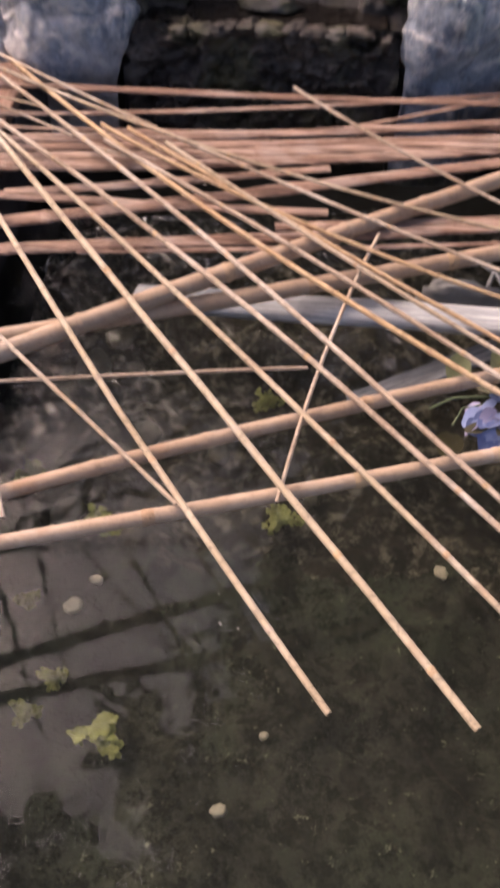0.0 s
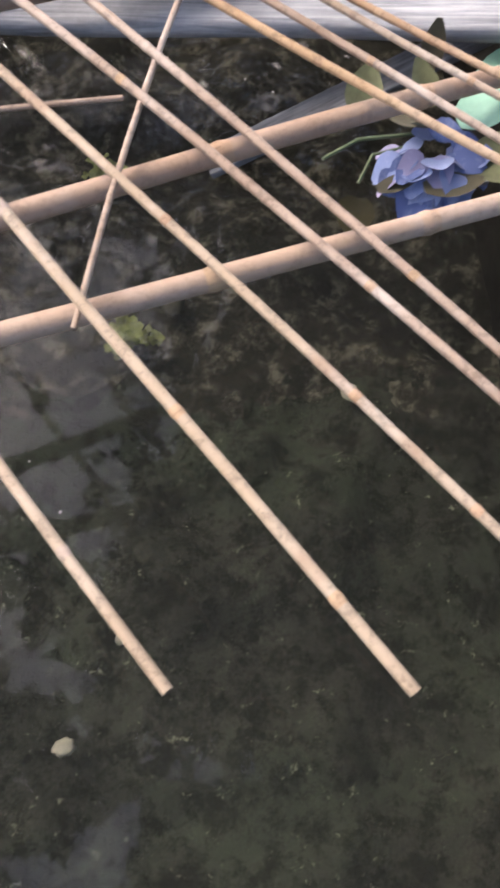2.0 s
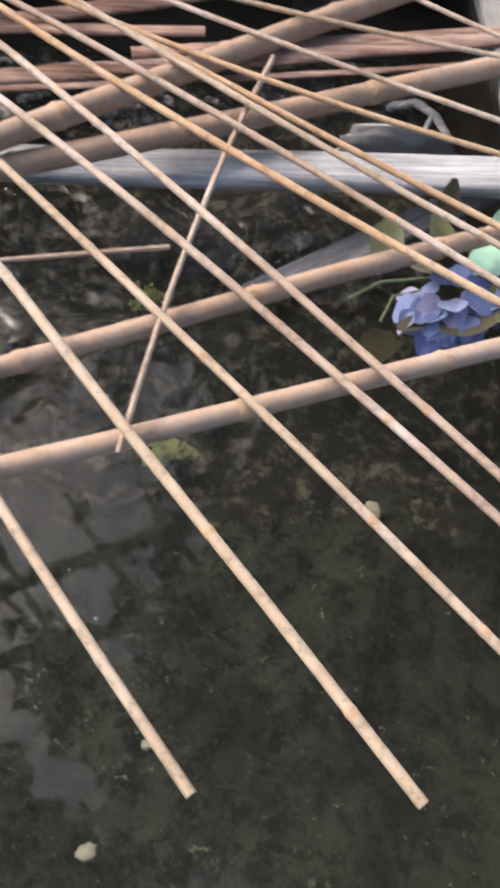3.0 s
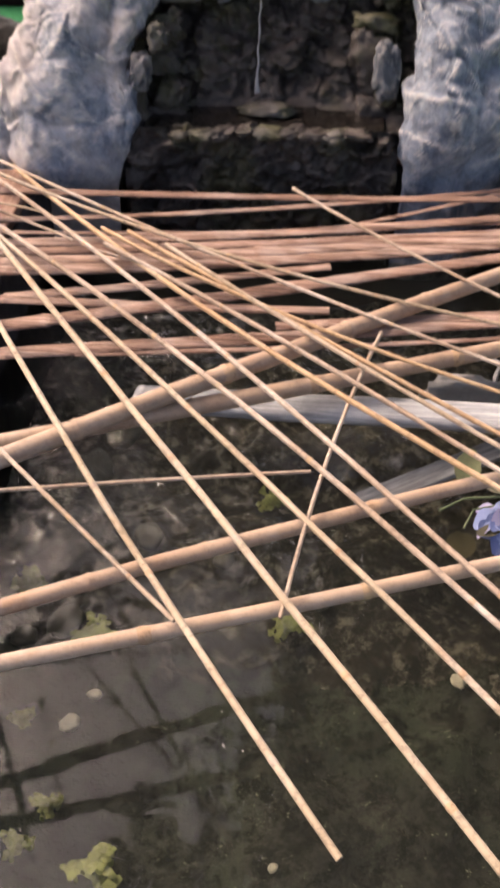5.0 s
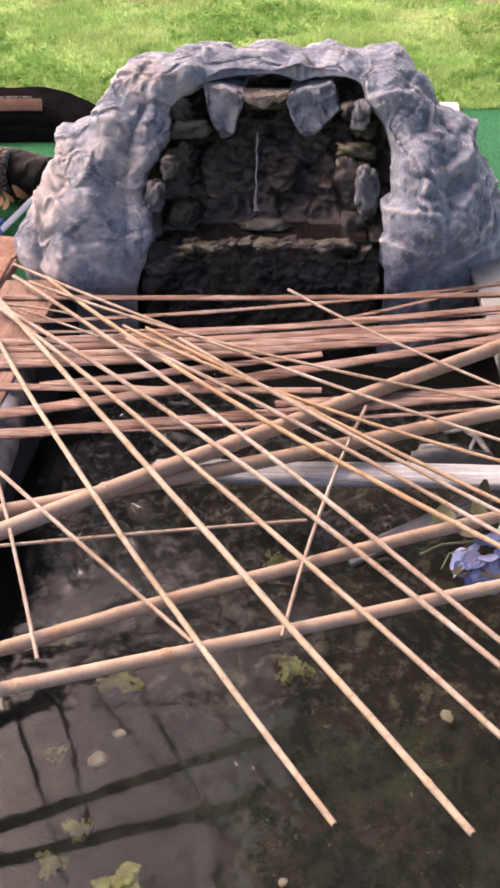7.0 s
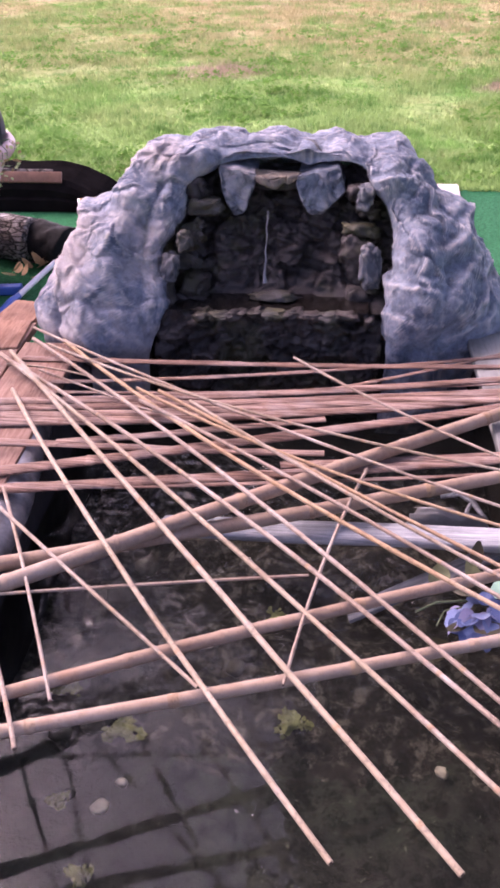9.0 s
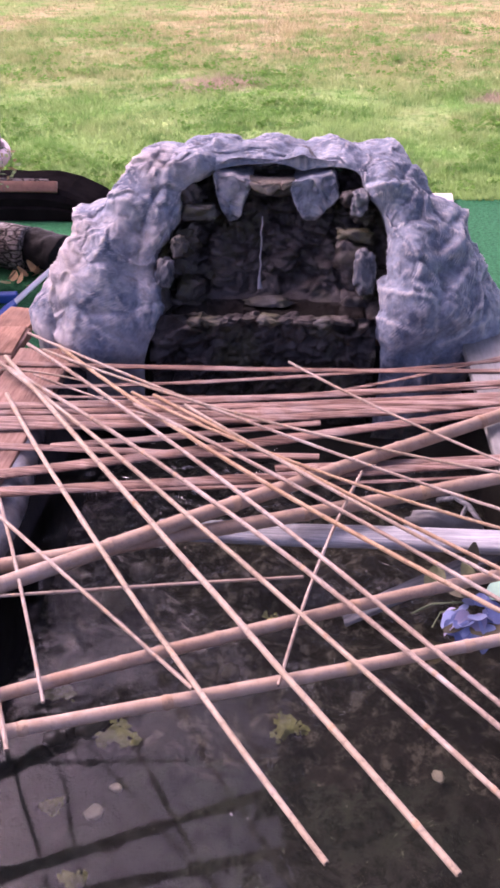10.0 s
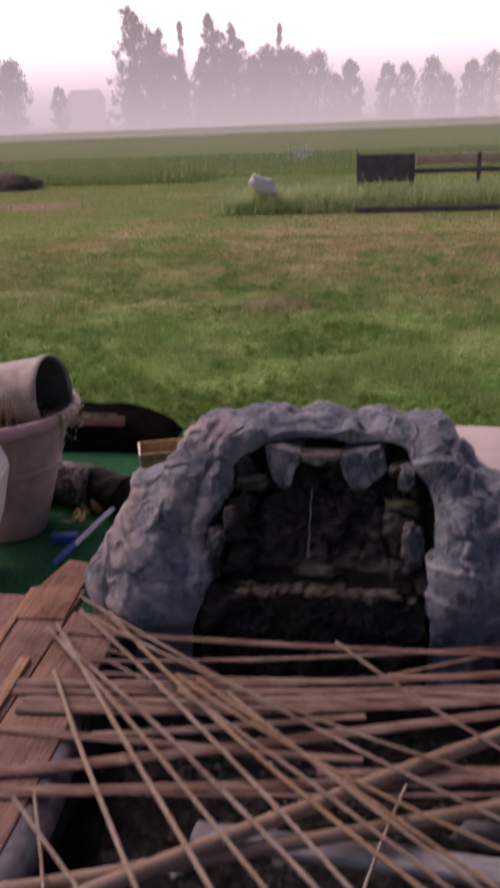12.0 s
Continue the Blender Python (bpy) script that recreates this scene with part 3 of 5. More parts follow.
board("rim_board", (0.26, LEN + 0.3, TH), (X1 + 0.125, MIDY - 0.05, RIM - TH / 2), M_RIM, pond, "pale grey painted rim board", 0.005)
board("rim_board", (X1 - X0 - 0.02, 0.2, TH), ((X0 + X1) / 2, Y0 - 0.1, RIM - TH / 2), M_DECK, pond, "", 0.005)
for x in (-1.14, -0.78):
    board("leg_post", (0.08, 0.08, RIM - TH - GROUND), (x, 0.4, (RIM - TH + GROUND) / 2), M_DECK, pond)
    board("leg_post", (0.08, 0.08, RIM - TH - GROUND), (x, 1.9, (RIM - TH + GROUND) / 2), M_DECK, pond)

# liner: a wrinkled black sheet down the four sides
bm = bmesh.new()
N = 160
loop = []
for i in range(N):
    a = 2 * math.pi * (i + 0.5) / N
    c, s = math.cos(a), math.sin(a)
    e = 0.14
    px = (X0 + XW) / 2 + (XW - X0) / 2 * math.copysign(abs(c) ** e, c)
    py = MIDY + LEN / 2 * math.copysign(abs(s) ** e, s)
    loop.append((px, py))
levels = [RIM - 0.032, -0.05, -0.08, -0.12, -0.18, -0.26, -0.36, -0.45, BOTTOM - 0.02]
rings = []
for j, z in enumerate(levels):
    ring = []
    for px, py in loop:
        d = Vector(((X0 + X1) / 2 - px, MIDY - py, 0)).normalized()
        w = 0.012 * noise.noise(Vector((px * 9, py * 9, z * 9))) + 0.004 * noise.noise(Vector((px * 25, py * 25, z * 25)))
        inset = 0.008 + 0.012 * (j > 0) + w * (j > 0)
        ring.append(bm.verts.new((px + d.x * inset, py + d.y * inset, z)))
    rings.append(ring)
for a, b in zip(rings, rings[1:]):
    for k in range(N):
        bm.faces.new((a[k], a[(k + 1) % N], b[(k + 1) % N], b[k]))
part("liner", bm, M_LINER, pond, "black wrinkled pond liner")

bm = bmesh.new()
for j in range(25):
    y = 1.02 + 0.74 * j / 24
    w = math.sin(math.pi * j / 24) ** 0.6
    for k in range(11):
        a = math.pi * k / 10
        bm.verts.new((X0 + 0.004 + (0.012 + (0.095 - 0.075 * j / 24) * w) * math.sin(a) + 0.004 * noise.noise(Vector((y * 30, k, 0))), y, -0.075 + 0.05 * math.cos(a)))
bm.verts.ensure_lookup_table()
for j in range(24):
    for k in range(10):
        bm.faces.new([bm.verts[n] for n in (j * 11 + k, j * 11 + k + 1, j * 11 + k + 12, j * 11 + k + 11)])
# greyer than the liner: the fold's sky sheen is put into its base colour
part("liner_fold", bm, plain("sheen_grey_liner", (0.17, 0.165, 0.17), 0.18, 0.5, 20), pond, "shiny grey bulging fold of the liner")

# bottom: silt with soft humps
bm = bmesh.new()
nx, ny = 70, 130
vs = [[bm.verts.new((X0 + (XW - X0) * i / nx, Y0 + LEN * j / ny,
                     BOTTOM + 0.05 * noise.fractal(Vector((i * 0.11, j * 0.11, 2)), 1.0, 2.0, 4) - 0.02)) for i in range(nx + 1)] for j in range(ny + 1)]
for a, b in zip(vs, vs[1:]):
    for k in range(nx):
        bm.faces.new((a[k], a[k + 1], b[k + 1], b[k]))
part("pond_bottom", bm, M_SILT, pond, "dark silty pond bottom")

bm = bmesh.new()
vs = [bm.verts.new(p) for p in ((X0 + 0.01, Y0 + 0.01, WATER), (XW - 0.01, Y0 + 0.01, WATER), (XW - 0.01, Y1 - 0.01, WATER), (X0 + 0.01, Y1 - 0.01, WATER))]
bm.faces.new(vs)
tagged(part("water", bm, M_WATER), "clear dark pond water with faint ripples", "water", kind="structure")
tagged(pond, "raised timber garden pond with a black liner", "pond")


# ---- waterfall ----
def rows3(text):
    return np.array([[float(v) for v in p.split(",")] for p in text.split()])


ARCHES = [rows3(t) for t in (
    # behind on the ground, behind at the top, crest, front bulge, lip of the opening, inside the opening
    "-.90,2.95,-.31 -.85,2.95,-.1 -.76,2.98,.0 -.68,3.0,.08 -.56,3.02,.14 -.42,3.02,.2 -.22,3.04,.22 .08,3.04,.22 .24,3.02,.2 .38,3.0,.16 .48,3.0,.1 .60,2.97,.0 .66,2.96,-.12 .72,2.95,-.31",
    "-.93,2.62,-.31 -.865,2.58,-.02 -.77,2.62,.15 -.70,2.68,.26 -.58,2.76,.36 -.46,2.84,.455 -.22,2.87,.485 .08,2.87,.47 .26,2.85,.45 .40,2.80,.39 .50,2.72,.29 .64,2.62,.12 .71,2.6,-.06 .77,2.6,-.31",
    "-.945,2.29,-.31 -.875,2.33,.0 -.775,2.42,.19 -.71,2.49,.315 -.60,2.58,.41 -.475,2.68,.495 -.22,2.71,.518 .08,2.71,.50 .26,2.69,.485 .395,2.63,.43 .495,2.55,.335 .625,2.44,.17 .69,2.39,-.03 .73,2.36,-.31",
    "-.77,2.11,-.31 -.755,2.16,.0 -.69,2.23,.17 -.62,2.32,.28 -.54,2.42,.38 -.43,2.56,.465 -.20,2.63,.495 .07,2.63,.48 .235,2.56,.465 .335,2.47,.405 .41,2.37,.31 .47,2.22,.15 .49,2.15,-.03 .50,2.10,-.31",
    "-.465,2.10,-.31 -.452,2.15,.0 -.436,2.21,.14 -.445,2.28,.22 -.40,2.38,.31 -.345,2.49,.40 -.20,2.57,.455 .05,2.58,.453 .18,2.555,.44 .25,2.46,.37 .285,2.36,.29 .29,2.23,.16 .275,2.16,.0 .26,2.11,-.31",
    "-.42,2.24,-.31 -.41,2.28,.0 -.40,2.36,.14 -.41,2.43,.22 -.37,2.52,.31 -.32,2.62,.39 -.19,2.68,.43 .04,2.69,.425 .16,2.67,.41 .22,2.58,.34 .25,2.49,.27 .255,2.38,.16 .25,2.3,.0 .24,2.24,-.31",
    "-.30,2.40,-.31 -.30,2.44,.0 -.30,2.52,.14 -.31,2.58,.22 -.28,2.66,.30 -.25,2.74,.37 -.16,2.78,.40 .02,2.78,.40 .10,2.76,.38 .14,2.70,.31 .16,2.60,.25 .16,2.50,.15 .15,2.44,.0 .14,2.40,-.31")]
# the boulders moulded into the front: centre x and z, half width, half height
BOULDERS = rows3("-.47,.467,.10,.09 -.535,.38,.09,.09 -.593,.273,.13,.11 -.394,.423,.065,.14 -.625,.163,.16,.10 -.431,.11,.06,.12 -.755,.182,.06,.11 "
                 "-.70,.292,.065,.09 -.60,.03,.19,.11 -.306,.485,.15,.08 -.085,.49,.13,.075 .134,.485,.085,.08 .304,.454,.115,.10 .367,.364,.10,.09 "
                 ".408,.263,.115,.11 .526,.272,.10,.14 .389,.137,.115,.12 .557,.13,.115,.15 .323,.06,.07,.09 -.407,.311,.068,.10 -.83,.05,.07,.13 .66,.02,.10,.15")


def facets(q, scale, seed):
    """Broken facets: each cell of space has its own height and tilt. Returns a relief of about -1 to 1 and the crease depth."""
    dist, near = noise.voronoi(q * scale)
    c = near[0]
    h = noise.cell_vector(c * 7.13 + Vector((seed, 2 * seed, 0.5)))
    t = noise.cell_vector(c * 3.71 + Vector((0.5, seed, 3 * seed)))
    return 1.1 * (h.x - 0.5) + 1.5 * (q * scale - c).dot(t - Vector((0.5, 0.5, 0.5))), max(0.0, 1 - (dist[1] - dist[0]) / 0.12)


def lumps(p, v):
    """Relief of the rock shell at p, in metres: moulded boulders with sharp joints, broken shelves and small facets."""
    q = Vector((p[0], p[1], p[2]))
    w = q + 0.030 * noise.noise_vector(q * 8) + 0.006 * noise.noise_vector(q * 22)
    r = np.sqrt(((w.x - BOULDERS[:, 0]) / BOULDERS[:, 2]) ** 2 + ((w.z - BOULDERS[:, 1]) / BOULDERS[:, 3]) ** 2)
    dome = float(np.max((1.0 - np.minimum(r, 1.6) ** 1.9) * (0.5 + 4.5 * BOULDERS[:, 2])))
    top = min(1.0, max(0.0, (0.50 - p[2]) / 0.06))
    low = 0.35 + 0.65 * min(1.0, max(0.0, (p[2] - 0.03) / 0.17))
    k = (w.z + 0.22 * w.x * math.sin(5 * w.x) + 0.05 * noise.noise(q * 5.0)) / 0.085
    f = k - math.floor(k)
    rough = max(0.0, 0.45 + 1.1 * noise.noise(Vector((q.x * 6, q.y * 6, math.floor(k) * 1.7))))
    shelf = (f / 0.82) ** 1.5 if f < 0.82 else (1 - f) / 0.18
    ridge = noise.ridged_multi_fractal(Vector((w.x * 4.2, w.y * 4.2, w.z * 7.5)), 1.25, 2.1, 3, 1.0, 2.0) - 1.0
    b, cb = facets(w + Vector((3, 1, 2)), 9.5, 2.0)
    c, cc = facets(w + Vector((1, 5, 2)), 21.0, 3.0)
    d = 0.055 * max(dome, -0.7) * (0.4 + 0.6 * top) + low * (0.026 * rough * shelf * top + 0.012 * ridge + 0.011 * b - 0.003 * cb + 0.006 * c - 0.002 * cc)
    lip = 1.0 - 0.65 * max(0.0, 1 - abs(v - 0.68) / 0.12)
    d *= lip
    return d + 0.016 * lip * noise.fractal(q * 7, 1.0, 2.0, 3) + 0.0035 * noise.fractal(q * 26, 0.8, 2.1, 4) - 0.030


def shell():
    nu, nv = 400, 250
    P = np.zeros((nu + 1, nv + 1, 3))
    for i in range(nu + 1):
        column = np.array([catmull(a, i / nu) for a in ARCHES])
        for j in range(nv + 1):
            P[i, j] = catmull(column, j / nv)
    du, dv = np.gradient(P, axis=0), np.gradient(P, axis=1)
    nrm = np.cross(dv, du)
    nrm /= np.linalg.norm(nrm, axis=2, keepdims=True) + 1e-9
    bm = bmesh.new()
    V = [[bm.verts.new(P[i, j] + nrm[i, j] * lumps(P[i, j], j / nv)) for j in range(nv + 1)] for i in range(nu + 1)]
    for i in range(nu):
        for j in range(nv):
            f = bm.faces.new((V[i][j], V[i][j + 1], V[i + 1][j + 1], V[i + 1][j]))
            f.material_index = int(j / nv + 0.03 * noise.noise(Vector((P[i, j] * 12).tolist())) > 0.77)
    bmesh.ops.recalc_face_normals(bm, faces=bm.faces)
    return bm


def back_wall():
    nx, nz = 130, 170
    bm = bmesh.new()
    V = []
    for i in range(nx + 1):
        col = []
        for j in range(nz + 1):
            s = j / nz
            # up the front of the lower step, back over its ledge, then up the tall back
            if s < 0.4:
                y, z = 2.225, -0.31 + 0.388 * s / 0.4
            elif s < 0.52:
                y, z = 2.225 + 0.18 * (s - 0.4) / 0.12, 0.078 - 0.035 * math.sin(math.pi * (s - 0.4) / 0.12)
            else:
                y, z = 2.41 + 0.29 * (s - 0.52) / 0.48, 0.078 + 0.332 * (s - 0.52) / 0.48
            x = (-0.085 if s < 0.52 else -0.07) + (2 * i / nx - 1) * (0.365 if s < 0.46 else 0.42 - 0.12 * max(0.0, min(1.0, (z - 0.15) / 0.3)))
            y -= (0.01 if s < 0.46 else 0.06) * abs((x + 0.07) / 0.36) ** 3
            q = Vector((x, y, z * 1.3))
            w = q + 0.02 * noise.noise_vector(q * 12)
            a, ca = facets(w, 11.0, 4.0)
            b, cb = facets(w, 24.0, 6.0)
            d = 0.034 * a - 0.018 * ca + 0.016 * b - 0.008 * cb + 0.022 * noise.fractal(q * 14, 0.9, 2.1, 4)
            d *= 0.35 if 0.4 <= s < 0.52 else 1.0
            col.append(bm.verts.new((x, y - d, z + 0.25 * d)))
        V.append(col)
    for i in range(nx):
        for j in range(nz):
            bm.faces.new((V[i][j], V[i + 1][j], V[i + 1][j + 1], V[i][j + 1]))
    return bm


def wedge(outline, y0, y1, lean, seed):
    """A stone block from its front outline (x, z), set between y0 and y1 and leaning back as it rises."""
    bm = bmesh.new()
    z0 = min(z for _, z in outline)
    f = [bm.verts.new((x, y0 + lean * (z - z0), z)) for x, z in outline]
    b = [bm.verts.new((x, y1 + lean * (z - z0), z)) for x, z in outline]
    bm.faces.new(f)
    bm.faces.new(b[::-1])
    for k in range(len(f)):
        bm.faces.new((f[k], b[k], b[(k + 1) % len(f)], f[(k + 1) % len(f)]))
    bmesh.ops.recalc_face_normals(bm, faces=bm.faces)
    bmesh.ops.bevel(bm, geom=list(bm.edges), offset=0.006, segments=1, affect="EDGES")
    bmesh.ops.triangulate(bm, faces=bm.faces)
    bmesh.ops.subdivide_edges(bm, edges=bm.edges, cuts=5, use_grid_fill=True)
    for v in bm.verts:
        a, ca = facets(v.co + Vector((seed, 0, 0)), 24.0, seed)
        v.co += Vector((0.1, -1, 0.15)) * (0.012 * a - 0.005 * ca) + 0.010 * noise.noise_vector(v.co * 13 + Vector((seed, 0, 0))) + 0.004 * noise.noise_vector(v.co * 38)
    return bm


falls = root("waterfall")
part("rock_shell", shell(), [M_ROCK, M_WET], falls, "blue-grey fibreglass rock arch with pale worn edges, light and shade painted in")
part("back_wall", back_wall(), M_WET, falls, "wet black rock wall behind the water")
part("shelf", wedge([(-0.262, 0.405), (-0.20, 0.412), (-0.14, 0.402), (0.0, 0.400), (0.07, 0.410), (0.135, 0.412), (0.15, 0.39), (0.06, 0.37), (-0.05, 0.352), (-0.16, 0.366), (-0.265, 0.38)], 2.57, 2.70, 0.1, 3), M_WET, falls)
part("block", wedge([(-0.262, 0.434), (-0.205, 0.438), (-0.142, 0.418), (-0.146, 0.371), (-0.165, 0.319), (-0.182, 0.288), (-0.220, 0.280), (-0.240, 0.312), (-0.255, 0.376)], 2.515, 2.68, 0.2, 1), M_BLOCK, falls, smooth=False)
part("block", wedge([(-0.002, 0.411), (0.062, 0.426), (0.130, 0.434), (0.156, 0.364), (0.128, 0.336), (0.098, 0.312), (0.078, 0.284), (0.040, 0.290), (0.016, 0.329), (-0.008, 0.369)], 2.515, 2.68, 0.2, 5), M_BLOCK, falls, smooth=False)
part("spout", wedge([(-0.150, 0.416), (-0.120, 0.412), (-0.085, 0.418), (-0.040, 0.411), (0.003, 0.416), (-0.004, 0.395), (-0.030, 0.380), (-0.052, 0.388), (-0.080, 0.372), (-0.112, 0.383), (-0.138, 0.391)], 2.53, 2.60, 0.2, 9), plain("tan_wet_stone", (0.19, 0.155, 0.12), 0.6, 0.6, 26, 0.8), falls, "tan stained spout lip", smooth=False)


def inner(x, y, z, w, h, seed, material, tilt=0.0):
    bm = stone((w, 0.10, h), seed, 0.3, 4, 1.5)
    for v in bm.verts:      # squarer, like broken steps
        v.co = Vector([math.copysign(0.5 * e * min(1.0, abs(2 * c / e)) ** 0.72, c) for c, e in zip(v.co, (w, 0.10, h))])
        a, ca = facets(v.co + Vector((seed, 0, 0)), 26.0, 1.0 + seed)
        v.co += v.co.normalized() * (0.011 * a - 0.004 * ca) + 0.004 * noise.noise_vector(v.co * 60)
    bmesh.ops.transform(bm, matrix=pose(x, y, z, -12, tilt, 0), verts=bm.verts)
    part("inner_stone", bm, material, falls)


for k in range(8):
    rnd = random.Random(40 + k)
    t = k / 7
    z = 0.0 + 0.37 * t
    for side, x in ((0, -0.345 + 0.01 * t * t), (1, 0.215 + 0.015 * t)):
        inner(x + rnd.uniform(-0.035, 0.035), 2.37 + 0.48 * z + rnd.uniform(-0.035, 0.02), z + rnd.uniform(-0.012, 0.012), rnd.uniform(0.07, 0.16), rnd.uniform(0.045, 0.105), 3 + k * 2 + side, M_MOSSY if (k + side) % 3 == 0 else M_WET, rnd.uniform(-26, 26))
inner(-0.405, 2.33, 0.172, 0.055, 0.105, 91, M_DARKSLATE, 8)
inner(0.240, 2.35, 0.18, 0.07, 0.15, 93, M_DARKSLATE, -4)
inner(0.215, 2.49, 0.365, 0.055, 0.085, 94, M_DARKSLATE, 10)
inner(-0.36, 2.37, 0.25, 0.06, 0.07, 95, M_MOSSY, 0)
for k in range(9):
    rnd = random.Random(140 + k)
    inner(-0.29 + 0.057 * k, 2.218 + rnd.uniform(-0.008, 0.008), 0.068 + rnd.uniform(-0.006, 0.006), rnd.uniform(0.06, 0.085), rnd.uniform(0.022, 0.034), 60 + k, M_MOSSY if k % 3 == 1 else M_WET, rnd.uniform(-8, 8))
path = [(-0.094 - 0.001 * k + 0.0022 * math.sin(2.3 * k), 2.425 - 0.006 * k, 0.335 - 0.025 * k) for k in range(10)]
part("water_stream", tube(path, [0.0022, 0.0026, 0.0020, 0.0028, 0.0022, 0.0030, 0.0026, 0.0034, 0.005, 0.009], 8, flat=0.4), M_FOAM, falls, "thin falling thread of water")
bm = bmesh.new()
bm.faces.new([bm.verts.new(p) for p in ((-0.40, 2.245, 0.066), (0.24, 2.245, 0.066), (0.24, 2.46, 0.066), (-0.40, 2.46, 0.066))])
part("pool_water", bm, Mat("dark_pool_water", (0.012, 0.010, 0.009), 0.12).m, falls, "dark water standing on the ledge")
bm = stone((0.16, 0.07, 0.03), 31, 0.5)
bmesh.ops.translate(bm, vec=(-0.068, 2.335, 0.078), verts=bm.verts)
part("splash_stone", bm, M_MOSSY, falls)
tagged(falls, "blue-grey artificial rock waterfall with a dark wet recess", "waterfall")


# ---- bamboo ----
def cane(name, a, b, r, bow=0.0, za=0.012, zb=0.027, sag=0.0, material=M_CANE, label="", group="", seed=0, spacing=0.2, flat=1.0, taper=0.75, sides=10, category="cane"):
    """A bamboo stem from a to b (plan), bowed sideways by bow, with raised joints."""
    rnd = random.Random(seed)
    a, b = Vector((*a, za)), Vector((*b, zb))
    d = b - a
    side = Vector((-d.y, d.x, 0)).normalized()
    n = max(3, int(d.length / spacing))
    marks = [(k + 0.5 + rnd.uniform(-0.25, 0.25)) / n for k in range(n)]
    wob = [rnd.uniform(-1, 1) for _ in range(n + 1)]

    def place(s):
        k = s * n
        i = min(int(k), n - 1)
        w = wob[i] + (wob[i + 1] - wob[i]) * (k - i)
        return a + d * s + side * (4 * bow * s * (1 - s) + 0.15 * r * w) + Vector((0, 0, -4 * sag * s * (1 - s)))

    ragged = 0.28 if flat < 0.8 else 0.0
    thick = lambda s: r * (1 - (1 - taper) * s) * (1 + ragged * noise.noise(Vector((s * 14, seed * 3.1, 0))))
    steps = n * (8 if ragged else 3)
    fine = [k / steps for k in range(steps + 1)]
    ob = part(name, tube([place(s) for s in fine], [thick(s) for s in fine], sides, flat=flat), material)
    for m in marks:
        w = min(0.8 * r, 0.011) / d.length
        ring = [(m - w, 1.005), (m - 0.35 * w, 1.10), (m, 1.14), (m + 0.3 * w, 1.05), (m + w, 1.005)]
        part("joint", tube([place(q) for q, _ in ring], [thick(q) * k for q, k in ring], sides, flat=flat, caps=False), M_NODE if rnd.random() < 0.6 and not ragged else material, ob)
    for q, tip in ((0.0, -1), (1.0, 1)) if flat > 0.8 else ():
        p, along = place(q), (place(0.01) - place(0.0)).normalized() if q == 0 else (place(1.0) - place(0.99)).normalized()
        # dark disc on the solid end, painted shade in place of a hollow
        part("cut_end", tube([p + along * tip * 0.0002, p + along * tip * 0.0012], [thick(q) * 0.55, thick(q) * 0.5], 8, flat=flat), M_HOLLOW, ob)
    return tagged(ob, label, category, group)


def pole(a, b, r, seed, za=0.0, zb=0.0, bow=0.0, sag=0.0):
    return cane("bamboo_pole", a, b, r, bow, za, zb, sag, M_POLE, "thick pale bamboo pole laid across the pond", "thick poles over the pond", seed, 0.24, taper=0.92, sides=16, category="bamboo pole")


pole((-0.855, 0.559), (0.783, 1.229), 0.0132, 1, -0.004, -0.004, 0.026)
pole((-0.929, 0.510), (0.728, 1.023), 0.0128, 2, -0.004, -0.004, -0.005)
pole((-0.891, 0.785), (0.710, 1.839), 0.0185, 3, 0.004, 0.006, 0.008)
pole((-0.927, 0.966), (0.739, 1.550), 0.0175, 4, 0.0, 0.0, 0.024, 0.03)

GROUP = "thin canes fanned over the pond"
LAB = "thin tan bamboo cane laid slantwise over poles"
GOLDEN = "thin golden brown cane laid slantwise over poles"


def thin(a, b, r, bow, za, zb, seed, golden=False, sag=0.0):
    return cane("bamboo_cane", a, b, 0.86 * r, bow, za, zb, sag, M_GOLD if golden else M_CANE, GOLDEN if golden else LAB, GROUP, seed)


thin((-0.788, 1.801), (0.135, 0.443), 0.0078, -0.024, 0.012, 0.034, 10, False, -0.006)
thin((-0.706, 1.322), (-0.103, 0.751), 0.0058, -0.002, 0.006, 0.030, 11, False, -0.004)
thin((-0.869, 2.033), (0.321, 0.436), 0.0088, -0.002, 0.012, 0.042, 12, False, -0.006)
thin((-0.895, 2.016), (0.614, 0.314), 0.0074, 0.025, 0.012, 0.030, 13, False, -0.006)
thin((-0.898, 2.006), (0.665, 0.405), 0.0074, 0.058, 0.014, 0.030, 14, False, -0.006)
thin((-0.825, 2.123), (0.664, 0.456), 0.0072, 0.038, 0.012, 0.030, 15, False, -0.006)
thin((-0.725, 2.117), (0.750, 0.770), 0.0075, -0.061, 0.012, 0.030, 30, True, -0.004)
thin((-0.759, 2.072), (0.735, 1.395), 0.0056, -0.070, 0.020, 0.034, 31)
thin((-0.846, 2.198), (0.720, 1.198), 0.0058, -0.035, 0.014, 0.032, 32)
thin((-0.423, 1.801), (0.710, 1.156), 0.0058, -0.054, 0.028, 0.032, 33, True)
thin((-0.359, 1.793), (0.738, 0.908), 0.0065, -0.006, 0.026, 0.030, 34, True)
thin((-0.261, 1.732), (0.741, 0.862), 0.0062, -0.018, 0.032, 0.032, 35)
thin((-0.403, 1.738), (0.720, 0.777), 0.0066, 0.024, 0.026, 0.030, 36)
thin((0.012, 2.008), (0.692, 1.395), 0.0052, -0.024, 0.028, 0.032, 37)
